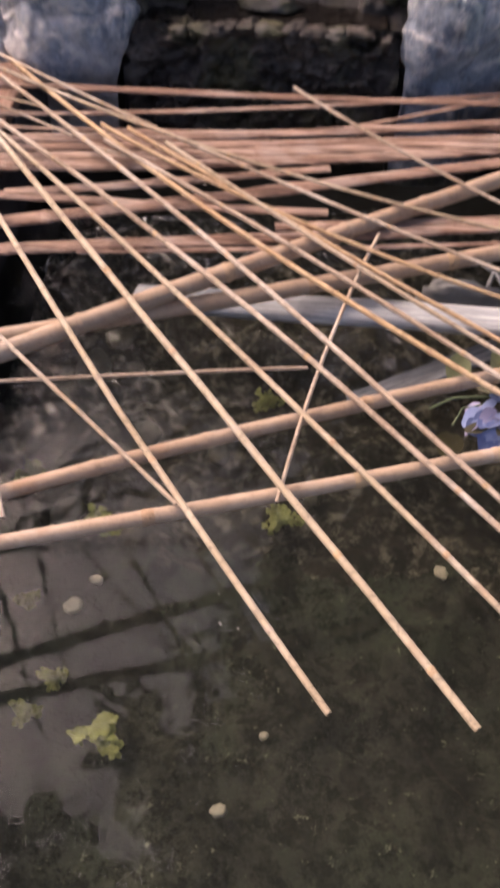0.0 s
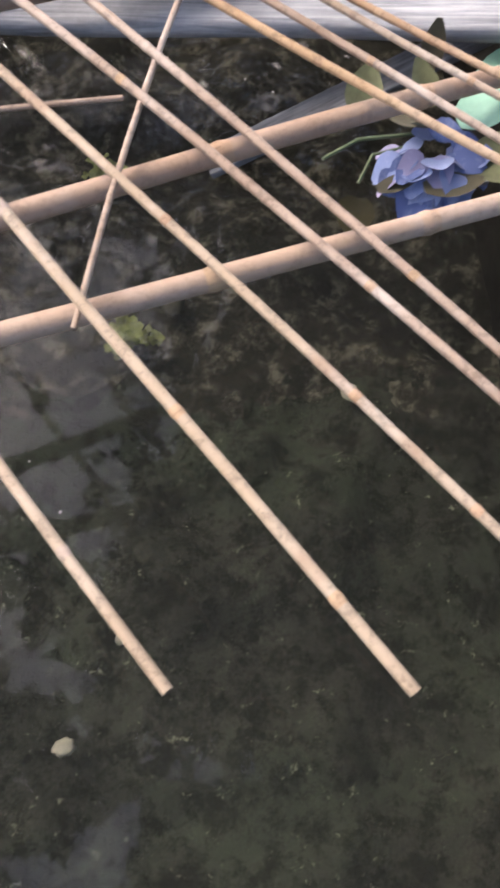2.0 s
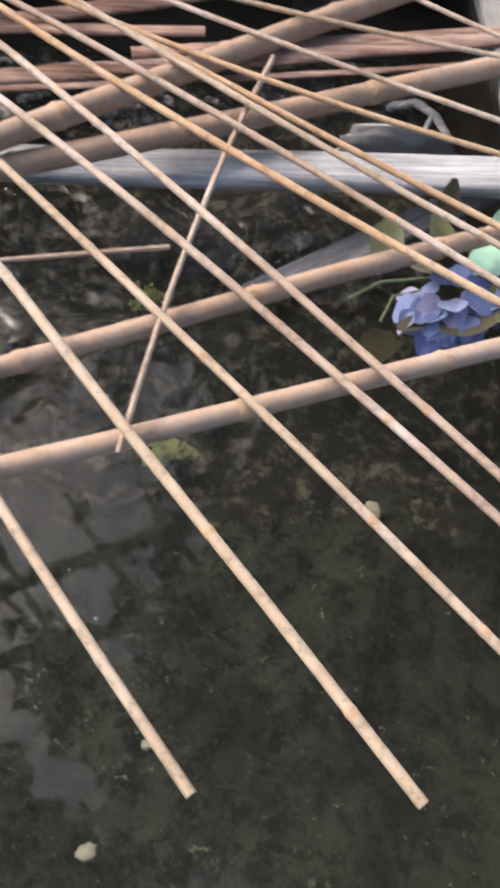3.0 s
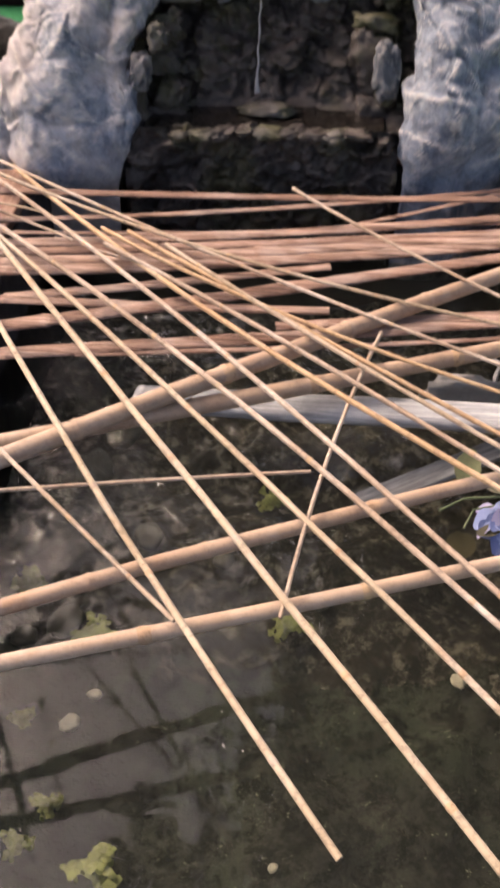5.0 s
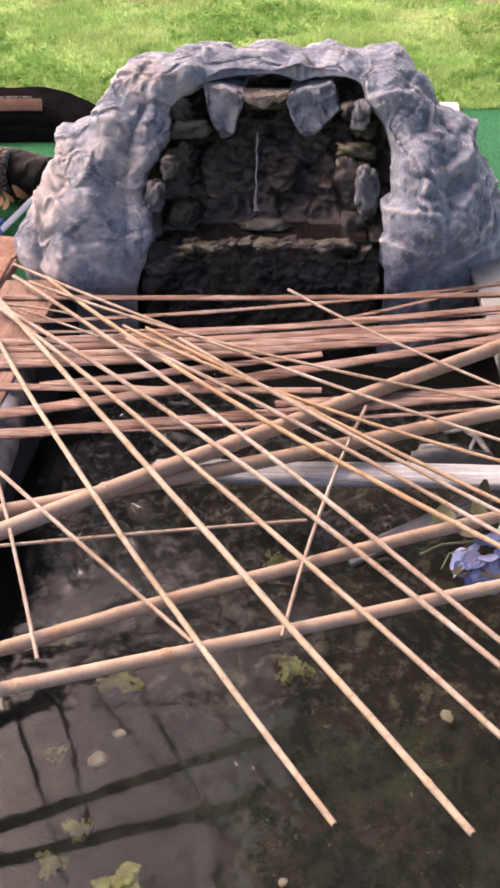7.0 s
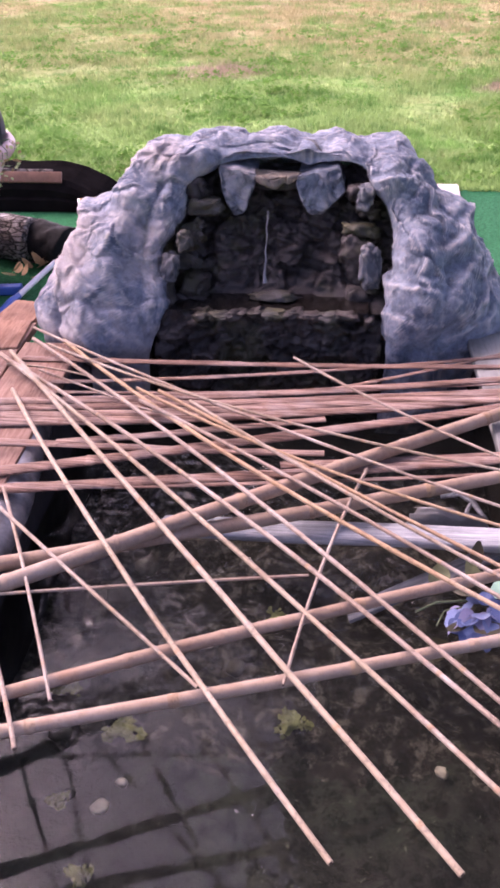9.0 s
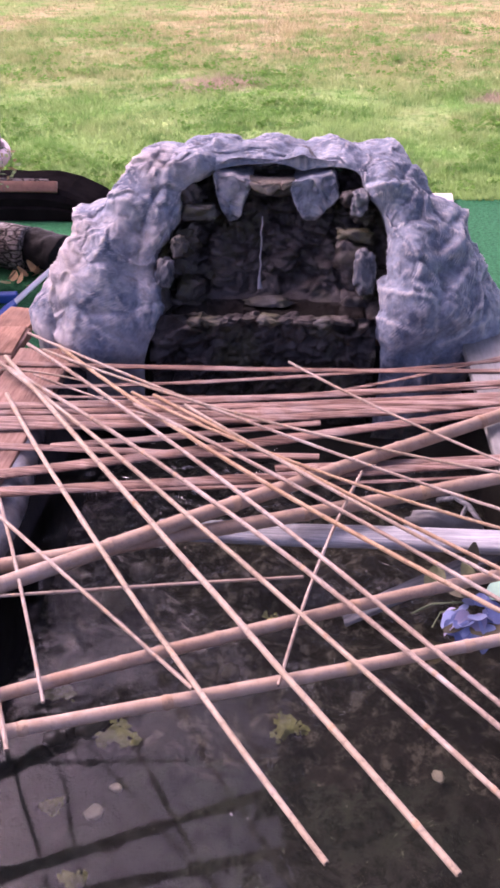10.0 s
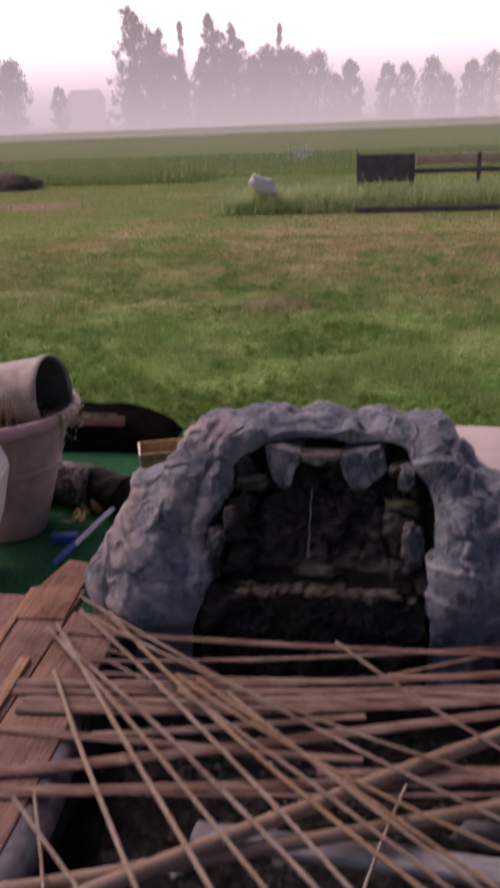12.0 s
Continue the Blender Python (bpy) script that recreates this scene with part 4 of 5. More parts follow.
for k, (a, b, r, bow, za, zb) in enumerate((
        ((-0.82, 0.951), (0.084, 1.062), 0.0045, 0.006, -0.012, 0.024),
        ((0.214, 1.465), (0.048, 0.764), 0.0048, -0.014, 0.012, 0.034),
        ((-0.664, 1.348), (-0.359, 0.706), 0.005, 0.005, 0.0, 0.026),
        ((-0.686, 1.102), (-0.390, 0.604), 0.0062, 0.014, 0.0, 0.026),
        ((-0.864, 1.971), (-0.575, 1.885), 0.0045, 0.014, 0.0, 0.012),
        ((-0.745, 1.920), (-0.484, 1.765), 0.0045, 0.001, 0.012, 0.016),
        ((-0.43, 1.73), (-0.30, 1.675), 0.0045, 0.001, 0.014, 0.016))):
    cane("short_cane", a, b, 0.9 * r, bow, za, zb, 0.0, M_CANE, "short broken piece of thin cane", "short canes", 50 + k)

OLD = "brown weathered split cane lying across the pond end"
for k, (a, b, r, bow) in enumerate((
        ((-0.837, 2.040), (0.740, 2.068), 0.0085, -0.009), ((-0.712, 1.895), (0.740, 2.158), 0.0075, -0.026),
        ((0.100, 1.893), (0.700, 2.180), 0.0060, -0.005), ((-0.935, 1.764), (0.760, 2.015), 0.0110, -0.027),
        ((-0.945, 1.724), (0.750, 1.932), 0.0100, -0.008), ((-0.837, 1.688), (0.750, 1.934), 0.0125, -0.024),
        ((-0.845, 1.659), (0.740, 1.903), 0.0125, -0.031), ((-0.600, 1.574), (0.110, 1.734), 0.0090, 0.002),
        ((-0.834, 1.397), (0.740, 1.867), 0.0125, -0.002), ((-0.910, 1.574), (0.110, 1.567), 0.0090, -0.001),
        ((0.000, 1.505), (0.740, 1.615), 0.0085, 0.005), ((-0.798, 1.345), (0.740, 1.600), 0.0115, -0.005),
        ((-0.400, 1.391), (0.740, 1.535), 0.0055, -0.002), ((-0.700, 1.841), (0.740, 1.983), 0.0055, -0.020))):
    r *= 1.75 if r > 0.0082 else 1.4
    cane("split_cane", a, b, r, bow, RIM + 0.32 * r, RIM + 0.32 * r, 0.004, M_OLD, OLD, "old split canes", 70 + k, 0.45, 0.3, 0.85)

# ---- things in and on the pond ----
bm = bmesh.new()
rows = []
for k in range(41):
    x = -0.46 + 0.92 * k / 40
    drift = 0.004 * noise.noise(Vector((x * 4, 0, 0)))
    ring = []
    for a in range(17):
        q = math.pi * a / 16
        groove = 0.0022 * noise.noise(Vector((x * 2.0, a * 1.7, 5)))
        ring.append(bm.verts.new((x, -0.034 * math.cos(q) + drift, 0.018 * math.sin(q) ** 0.7 + groove)))
    ring += [bm.verts.new((x, 0.032 + drift, -0.012)), bm.verts.new((x, -0.032 + drift, -0.012))]
    rows.append(ring)
for a, b in zip(rows, rows[1:]):
    for k in range(19):
        bm.faces.new((a[k], b[k], b[(k + 1) % 19], a[(k + 1) % 19]))
bm.faces.new(rows[0][::-1])
bm.faces.new(rows[-1])
bmesh.ops.recalc_face_normals(bm, faces=bm.faces)
ramp = part("ramp_plank", bm, M_SILVER)
ramp.matrix_world = pose(0.15, 1.350, -0.097, 0, -8.6, -10.6)
tagged(ramp, "silver-grey weathered half-round plank sloping from the rim into the water", "plank")
slat = part("driftwood_board", box((0.42, 0.05, 0.012), bevel=0.003), M_WETBOARD)
slat.matrix_world = pose(0.363, 1.268, -0.165, 0, -28, 8)
tagged(slat, "thin grey board leaning down into the water", "board")
bm = stone((0.22, 0.03, 0.15), 55, 0.3)
flat_stone = part("flat_stone", bm, plain("pale_grey_slate", (0.30, 0.30, 0.30), 0.7, 0.3, 14), None)
flat_stone.matrix_world = pose(0.44, 1.56, -0.225, 20, 0, -6)
tagged(flat_stone, "pale grey flat stone standing out of the water", "stone")
# added strip in place of the light edge between two deck boards
board_edge_strip = part("loose_lath", box((0.022, 0.60, 0.008), bevel=0.003), M_LATH)
board_edge_strip.matrix_world = pose(-1.042, 1.99, RIM + 0.0045, 0, 0, 2.5)
tagged(board_edge_strip, "thin pale strip standing in for the light edge of a deck board", "lath")
lath = part("loose_lath", box((0.036, 0.56, 0.014), bevel=0.004), M_LATH)
lath.matrix_world = pose(-0.905, 1.60, RIM + 0.007, 0, 0, 2)
tagged(lath, "orange-brown wooden lath lying on the deck boards", "lath")
drift = root("driftwood")
bend = [Vector(p) for p in ((0.455, 1.735, -0.262), (0.49, 1.70, -0.225), (0.525, 1.65, -0.218), (0.552, 1.59, -0.235), (0.540, 1.54, -0.268))]
way = [bend[min(k // 8, 3)].lerp(bend[min(k // 8, 3) + 1], (k % 8) / 8 if k < 32 else 1.0) + 0.004 * noise.noise_vector(Vector((k * 0.35, 4, 1))) for k in range(33)]
part("stem", tube(way, [0.0115 * (1 - 0.45 * k / 32) * (1 + 0.35 * noise.noise(Vector((k * 0.55, 0, 3)))) for k in range(33)], 9, flat=0.7), M_GREY, drift)
part("twig", tube([(0.520, 1.655, -0.220), (0.505, 1.625, -0.225), (0.500, 1.595, -0.250), (0.497, 1.580, -0.275)], [0.007, 0.006, 0.005, 0.003], 7), M_GREY, drift)
tagged(drift, "small forked grey piece of driftwood in the water", "driftwood")


def petal(length, width, curl):
    bm = bmesh.new()
    n = 6
    rows = []
    for j in range(n + 1):
        s = j / n
        w = width * math.sin(math.pi * (0.12 + 0.80 * s) ** 0.9) * 0.5
        z = curl * s * s
        rows.append([bm.verts.new((k * w, length * s, z + 0.25 * abs(k) * w)) for k in (-1, 0, 1)])
    for a, b in zip(rows, rows[1:]):
        for k in (0, 1):
            bm.faces.new((a[k], a[k + 1], b[k + 1], b[k]))
    return bm


flower = root("silk_hydrangea")
rnd = random.Random(3)
petal_meshes = [mesh("petal", petal(l, w, c), M_PETAL) for l, w, c in ((0.034, 0.036, -0.012), (0.040, 0.040, -0.020), (0.030, 0.040, 0.006))]
for k in range(44):
    ob = new("petal", petal_meshes[k % 3])
    ob.parent = flower
    az = rnd.uniform(0, 360) if k % 3 else rnd.uniform(200, 340)
    el = rnd.uniform(0, 75)
    c = Vector((math.cos(radians(az)) * math.cos(radians(el)) * 0.046, math.sin(radians(az)) * math.cos(radians(el)) * 0.036, math.sin(radians(el)) * 0.028))
    hang = rnd.uniform(-50, -15) if el < 35 else rnd.uniform(-30, 15)
    ob.matrix_basis = Matrix.Translation(Vector((0.446, 1.072, -0.085)) + c) @ pose(0, 0, 0, 0, 0, az - 90 + rnd.uniform(-35, 35)) @ pose(0, 0, 0, hang, rnd.uniform(-25, 25), 0)
for at, rot, size, m in (((0.362, 1.150, -0.085), (5, 10, -14), (0.075, 0.050), M_LEAFY), ((0.45, 1.20, -0.055), (60, 0, -8), (0.062, 0.030), M_BROWNLEAF),
                         ((0.475, 1.115, -0.055), (15, 5, -75), (0.075, 0.06), M_TEAL), ((0.485, 1.06, -0.07), (5, 10, -85), (0.09, 0.07), M_LEAFY),
                         ((0.375, 1.035, -0.085), (5, 0, -80), (0.055, 0.026), M_BROWNLEAF), ((0.52, 1.20, -0.075), (0, 10, -55), (0.10, 0.05), M_TEAL),
                         ((0.40, 1.20, -0.285), (0, 0, 165), (0.085, 0.06), M_BROWNLEAF), ((0.425, 1.02, -0.066), (-12, 8, -78), (0.075, 0.034), M_BROWNLEAF),
                         ((0.43, 1.10, -0.045), (25, 10, 165), (0.045, 0.03), M_LEAFY), ((0.445, 1.125, -0.042), (10, 0, 20), (0.06, 0.036), M_LEAFY), ((0.40, 1.13, -0.06), (10, -10, -150), (0.06, 0.04), M_BROWNLEAF)):
    ob = part("leaf", petal(size[0], size[1], 0.015), m, flower)
    ob.matrix_basis = pose(*at, *rot)
part("stem", tube([(0.315, 1.090, -0.092), (0.36, 1.115, -0.085), (0.43, 1.12, -0.08)], 0.0024, 6), M_STEM, flower)
part("stem", tube([(0.356, 1.055, -0.095), (0.375, 1.09, -0.085), (0.42, 1.10, -0.08)], 0.0020, 6), M_STEM, flower)
tagged(flower, "faded blue silk hydrangea with olive leaves floating in the pond", "flower")

# stones and algae on the bottom
rnd = random.Random(8)
for k, (x, y, s, m) in enumerate(((-0.36, 0.835, 0.045, M_STONE), (-0.325, 0.90, 0.03, M_STONE), (-0.44, 0.86, 0.035, M_DARKSTONE), (0.40, 0.98, 0.035, M_STONE),
                                  (-0.02, 0.46, 0.03, M_STONE), (-0.42, 1.06, 0.09, M_DARKSTONE), (-0.50, 1.02, 0.06, M_DARKSTONE), (0.05, 0.60, 0.02, M_STONE),
                                  (-0.28, 1.30, 0.08, M_DARKSTONE), (0.12, 1.15, 0.05, M_DARKSTONE), (-0.10, 1.25, 0.06, M_DARKSTONE), (-0.45, 1.5, 0.12, M_DARKSTONE), (-0.40, 1.62, 0.09, M_DARKSTONE))):
    bm = stone((s, s * 0.8, s * 0.45), 60 + k, 0.25)
    ob = part("pebble", bm, m)
    ob.matrix_world = pose(x, y, BOTTOM + 0.01 + 0.15 * s, 0, 0, rnd.uniform(0, 180))
    tagged(ob, "pale rounded stone on the pond bottom" if m is M_STONE else "dull grey stone on the pond bottom", "stone", "stones in the pond")


def tuft(x, y, size, seed):
    rnd = random.Random(seed)
    bm = bmesh.new()
    for _ in range(190):
        a, d = rnd.uniform(0, 6.283), size * rnd.random() ** 0.8
        d *= 0.75 + 0.45 * math.sin(3 * a + seed)
        c = Vector((x + d * math.cos(a), y + d * 0.8 * math.sin(a), BOTTOM + 0.02 + rnd.uniform(0, 0.025)))
        w = size * rnd.uniform(0.07, 0.2)
        b = rnd.uniform(0, 6.283)
        vs = [bm.verts.new(c + Vector((w * math.cos(b + q), w * math.sin(b + q), rnd.uniform(-0.004, 0.008)))) for q in (0, 1.3, 2.6, 3.9, 5.2)]
        bm.faces.new(vs)
    return tagged(part("algae_tuft", bm, M_ALGAE), "yellow-green tuft of algae on the pond bottom", "algae", "algae tufts")


for k, (x, y, s) in enumerate(((0.052, 1.078, 0.045), (-0.345, 1.03, 0.05), (-0.25, 0.57, 0.05), (-0.45, 0.83, 0.025), (-0.36, 0.67, 0.03), (-0.40, 0.60, 0.03), (0.0, 1.42, 0.04), (-0.52, 1.15, 0.04))):
    tuft(x, y, s, 90 + k)

# a few bubbles on the water
rnd = random.Random(77)
bm = bmesh.new()
for _ in range(14):
    cx0, cy0, sp = rnd.choice(((-0.24, 0.80, 0.05), (-0.05, 0.72, 0.04), (-0.10, 0.95, 0.05), (0.10, 1.45, 0.12)))
    bmesh.ops.create_icosphere(bm, subdivisions=1, radius=rnd.uniform(0.0009, 0.0018), matrix=Matrix.Translation((cx0 + rnd.gauss(0, sp), cy0 + rnd.gauss(0, sp * 0.5), WATER)))
tagged(part("bubbles", bm, M_WHITE), "tiny white bubbles floating on the pond water", "bubbles", kind="stuff")

# ---- beside the pond ----
pot = root("planter_pot", (-1.605, 3.27, GROUND + 0.012))
PH = 0.625
prof = [(0.0, 0.0), (0.148, 0.0), (0.16, 0.012), (0.216, 0.20), (0.247, 0.305), (0.256, 0.335), (0.264, 0.342), (0.266, 0.352), (0.263, 0.362), (0.267, 0.375), (0.275, 0.382), (0.277, 0.392), (0.276, 0.402), (0.284, 0.43), (0.30, 0.48), (0.318, PH - 0.085), (0.326, PH - 0.07), (0.362, PH - 0.064), (0.378, PH - 0.045), (0.380, PH - 0.02), (0.370, PH - 0.003), (0.356, PH), (0.340, PH - 0.01), (0.325, PH - 0.05), (0.30, PH - 0.1)]
part("body", lathe(prof, 56), M_POT, pot, "faded pinkish terracotta plastic pot with moulded rings")
bm = bmesh.new()
bmesh.ops.create_grid(bm, x_segments=36, y_segments=36, size=0.3)
for v in list(bm.verts):
    if v.co.xy.length > 0.3:
        v.co.xy = v.co.xy.normalized() * 0.3
    v.co.z = PH - 0.07 + 0.05 * noise.fractal(v.co * 9, 1, 2, 4)
part("soil", bm, M_SOIL, pot, "dry dark potting soil")
tagged(pot, "large faded terracotta-coloured planter pot on the turf", "plant pot")

tub = root("tipped_bucket", (-1.455, 3.29, 0.36), (0, 84, -4))
part("body", lathe([(0.0, -0.30), (0.125, -0.30), (0.145, -0.29), (0.172, 0.10), (0.178, 0.102), (0.179, 0.135), (0.174, 0.138), (0.168, 0.12)], 44), M_TUB, tub, "weathered grey plastic body")
# inner wall given a darker colour that stands in for the bucket's shade
part("lining", lathe([(0.168, 0.12), (0.164, 0.10), (0.138, -0.27), (0.0, -0.27)], 44), M_TUBIN, tub, "inside of the bucket, its shade painted dark")
tagged(tub, "weathered grey bucket lying on its side in the planter", "bucket")
small = root("dark_flower_pot", (-1.60, 3.10, 0.285), (0, 85, 20))
part("body", lathe([(0.0, -0.14), (0.05, -0.14), (0.062, 0.05), (0.07, 0.052), (0.07, 0.07), (0.06, 0.07), (0.05, -0.12), (0.0, -0.12)], 28), M_BLACK, small)
tagged(small, "small black flower pot lying in the planter", "plant pot")
weeds = root("dry_weeds")
rnd = random.Random(12)
for k in range(26):
    x, y = -1.54 + rnd.uniform(-0.12, 0.14), 3.06 + rnd.uniform(-0.08, 0.06)
    h = rnd.uniform(0.12, 0.34) if k else 0.46
    dx, dy = rnd.uniform(-0.08, 0.10), rnd.uniform(-0.05, 0.05)
    part("stalk", tube([(x, y, 0.25), (x + 0.3 * dx, y + 0.3 * dy, 0.25 + 0.5 * h), (x + dx, y + dy, 0.25 + h)], [0.003, 0.0024, 0.0012], 5), M_STRAW if k % 3 else M_STEM, weeds)
for k in range(40):
    a = rnd.uniform(-1.6, 0.6)
    ob = part("dry_leaf", petal(rnd.uniform(0.02, 0.04), 0.012, 0.006), M_STRAW if k % 2 else M_SOIL, weeds)
    rr = rnd.uniform(0.22, 0.35)
    ob.matrix_basis = pose(-1.66 + rr * math.cos(a), 3.27 + rr * math.sin(a), 0.318 - (0.10 * rnd.random() if rr > 0.345 else 0.03), rnd.uniform(-60, 60), rnd.uniform(-60, 60), rnd.uniform(0, 360))
for k in range(7):      # trailing stems hanging over the rim
    a = rnd.uniform(-0.45, 0.05)
    x, y = -1.605 + 0.385 * math.cos(a), 3.27 + 0.385 * math.sin(a)
    d = rnd.uniform(0.08, 0.17)
    q = rnd.uniform(-0.03, 0.03)
    part("trailing_stem", tube([(x - 0.09, y, 0.325), (x - 0.01, y, 0.342), (x + 0.012, y + 0.3 * q, 0.315), (x - 0.005, y + q, 0.325 - d)], [0.0022, 0.002, 0.0018, 0.001], 5), M_STEM, weeds)
    for j in range(6):
        ob = part("dry_leaf", petal(rnd.uniform(0.016, 0.03), 0.014, 0.006), M_WEED if j % 2 else M_STRAW, weeds)
        ob.matrix_basis = pose(x + 0.012 + rnd.uniform(-0.01, 0.012), y + q * j / 6, 0.325 - d * j / 6, rnd.uniform(-60, 60), rnd.uniform(-60, 60), rnd.uniform(0, 360))
tagged(weeds, "dry weeds and grass stalks growing in the planter", "weeds")

# white folded plastic container
bm = bmesh.new()
sec = [(-1.40, 0.345), (-1.335, 0.20), (-1.39, -0.01), (-1.485, -0.25), (-1.52, -0.297), (-1.80, -0.297), (-1.80, 0.355)]
f = [bm.verts.new((x, 2.62, z)) for x, z in sec]
b = [bm.verts.new((x - 0.06, 2.92, z)) for x, z in sec]
bm.faces.new(f)
bm.faces.new(b[::-1])
for k in range(len(sec)):
    bm.faces.new((f[k], b[k], b[(k + 1) % len(sec)], f[(k + 1) % len(sec)]))
bmesh.ops.recalc_face_normals(bm, faces=bm.faces)
bmesh.ops.bevel(bm, geom=list(bm.edges), offset=0.012, segments=2, affect="EDGES")
crate = part("white_container", bm, M_WHITE, smooth=False)
tagged(crate, "white angular plastic container standing on the turf", "container")
for za, zb in ((0.245, 0.203), (0.025, -0.015)):
    part("seam", tube([(-1.42, 2.613, za + 0.01), (-1.36, 2.613, (za + zb) / 2 + 0.004), (-1.31 - (0.05 if za < 0.1 else 0), 2.613, zb)], 0.004, 6), M_CREASE, crate)


def log(name, a, b, r, material, label, seed):
    a, b = Vector(a), Vector(b)
    bm = bmesh.new()
    n, sides = 26, 40
    d = b - a
    side = d.cross(Vector((0, 0, 1))).normalized()
    up = side.cross(d).normalized()
    rings = []
    for j in range(n + 1):
        c = a + d * (j / n)
        ring = []
        for k in range(sides):
            t = 2 * math.pi * k / sides
            q = Vector((math.cos(t) * 2.2, math.sin(t) * 2.2, j * 0.09 + seed))
            rr = r * (1 + 0.10 * noise.fractal(q * 1.2, 1, 2, 3) + 0.07 * noise.ridged_multi_fractal(Vector((q.x * 2.6, q.y * 2.6, q.z)), 1, 2, 3, 1, 2) - 0.07)
            ring.append(bm.verts.new(c + rr * (math.cos(t) * side + math.sin(t) * up)))
        rings.append(ring)
    for p, q in zip(rings, rings[1:]):
        for k in range(sides):
            bm.faces.new((p[k], p[(k + 1) % sides], q[(k + 1) % sides], q[k]))
    bm.faces.new(rings[0])
    bm.faces.new(rings[-1][::-1])
    bmesh.ops.recalc_face_normals(bm, faces=bm.faces)
    return tagged(part(name, bm, material), label, "log", "logs on the turf")


LZ = GROUND + 0.012
log("log", (-1.72, 3.66, LZ + 0.11), (-1.285, 3.55, LZ + 0.105), 0.105, M_BARK, "grey-brown bark-covered log lying on the turf", 2)
log("charred_log", (-1.27, 3.57, LZ + 0.10), (-1.10, 3.47, LZ + 0.09), 0.098, M_CHAR, "short charred black log on the turf", 9)
rnd = random.Random(31)
for k in range(9):
    husk = part("dry_leaf", petal(rnd.uniform(0.05, 0.09), rnd.uniform(0.03, 0.05), rnd.uniform(0.015, 0.035)), M_STRAW)
    husk.matrix_world = pose(-1.28 + rnd.uniform(-0.07, 0.07), 3.36 + rnd.uniform(-0.05, 0.06), LZ + 0.008 + 0.004 * k, rnd.uniform(-5, 25), rnd.uniform(-25, 25), rnd.uniform(0, 360))
    tagged(husk, "dry curled tan leaf on the turf", "leaf", "dry leaves by the log")

# long-handled brush
brush = root("scrubbing_brush")
part("handle", tube([(-1.150, 3.40, LZ + 0.060), (-1.228, 3.075, LZ + 0.03)], 0.013, 12), plain("white_handle_plastic", (0.62, 0.64, 0.68), 0.4, 0.1), brush, "white tubular handle")
part("grip", tube([(-1.226, 3.09, LZ + 0.03), (-1.245, 3.02, LZ + 0.026), (-1.268, 2.92, LZ + 0.016)], [0.014, 0.018, 0.012], 12), M_BLUE, brush, "blue plastic grip")
part("head", box((0.125, 0.05, 0.04), (-1.305, 3.16, LZ + 0.021), Matrix.Rotation(0.15, 4, "Z"), 0.008), M_BLUE, brush, "blue plastic brush head")
tagged(brush, "blue and white long-handled brush lying on the turf", "brush")

# dark arched sheet with a wooden strip
arch = root("black_pond_shell")
bm = bmesh.new()
n, m = 30, 12
V = []
section = [(4.26, 0.0), (4.265, 0.35), (4.285, 0.40), (4.28, 0.62), (4.30, 0.80), (4.33, 0.94), (4.38, 1.0), (4.50, 1.0), (4.60, 0.97), (4.66, 0.9), (4.68, 0.5), (4.685, 0.2), (4.69, 0.0)]
for i in range(n + 1):
    s = i / n
    x = -2.1 + 0.99 * s
    top = 0.195 if s < 0.66 else 0.195 - 0.035 * (s - 0.66) / 0.14 if s < 0.80 else 0.16 - 0.085 * (s - 0.80) / 0.16 if s < 0.96 else 0.075 * (1 - (s - 0.96) / 0.04)
    V.append([bm.verts.new((x, y + 0.008 * noise.noise(Vector((x * 6, j, 0))), LZ + max(0.004, top * h + 0.006 * noise.noise(Vector((x * 9, j, 4)))))) for j, (y, h) in enumerate(section)])
for i in range(n):
    for j in range(m):
        bm.faces.new((V[i][j], V[i + 1][j], V[i + 1][j + 1], V[i][j + 1]))
part("sheet", bm, M_BLACK, arch, "black folded plastic sheet", smooth=False)
part("strip", box((0.74, 0.022, 0.06), (-1.73, 4.315, LZ + 0.178), Matrix.Rotation(-0.5, 4, "X"), 0.005), M_RUST, arch, "brown wooden strip")
part("edge_rail", tube([(-2.1, 4.36, LZ + 0.202), (-1.75, 4.36, LZ + 0.205), (-1.42, 4.36, LZ + 0.200)], 0.010, 8), M_BARK, arch)
tagged(arch, "dark overturned pond shell with a brown strip, beside the lawn", "pond shell")

tray = root("tan_crate", (-1.08, 4.10, LZ))
for nm, size, at in (("side", (0.012, 0.2, 0.115), (-0.13, 0, 0.0575)), ("side", (0.012, 0.2, 0.115), (0.13, 0, 0.0575)), ("front", (0.248, 0.012, 0.115), (0, -0.094, 0.0575)), ("back", (0.248, 0.012, 0.115), (0, 0.094, 0.0575)), ("base", (0.248, 0.176, 0.01), (0, 0, 0.005))):
    part(nm, box(size, at, bevel=0.003), M_WHITE if nm == "side" else M_STRAW, tray)
tray.matrix_basis = pose(-1.08, 4.10, LZ, 0, 0, 18)
tagged(tray, "small tan crate with white sides on the turf", "crate")
slab = part("paving_slab", box((0.36, 0.80, 0.03), bevel=0.006), M_BEIGE)
slab.matrix_world = pose(0.64, 4.36, GROUND + 0.028, 0, 0, -3)
tagged(slab, "pale beige paving slab lying on the turf", "paving slab")


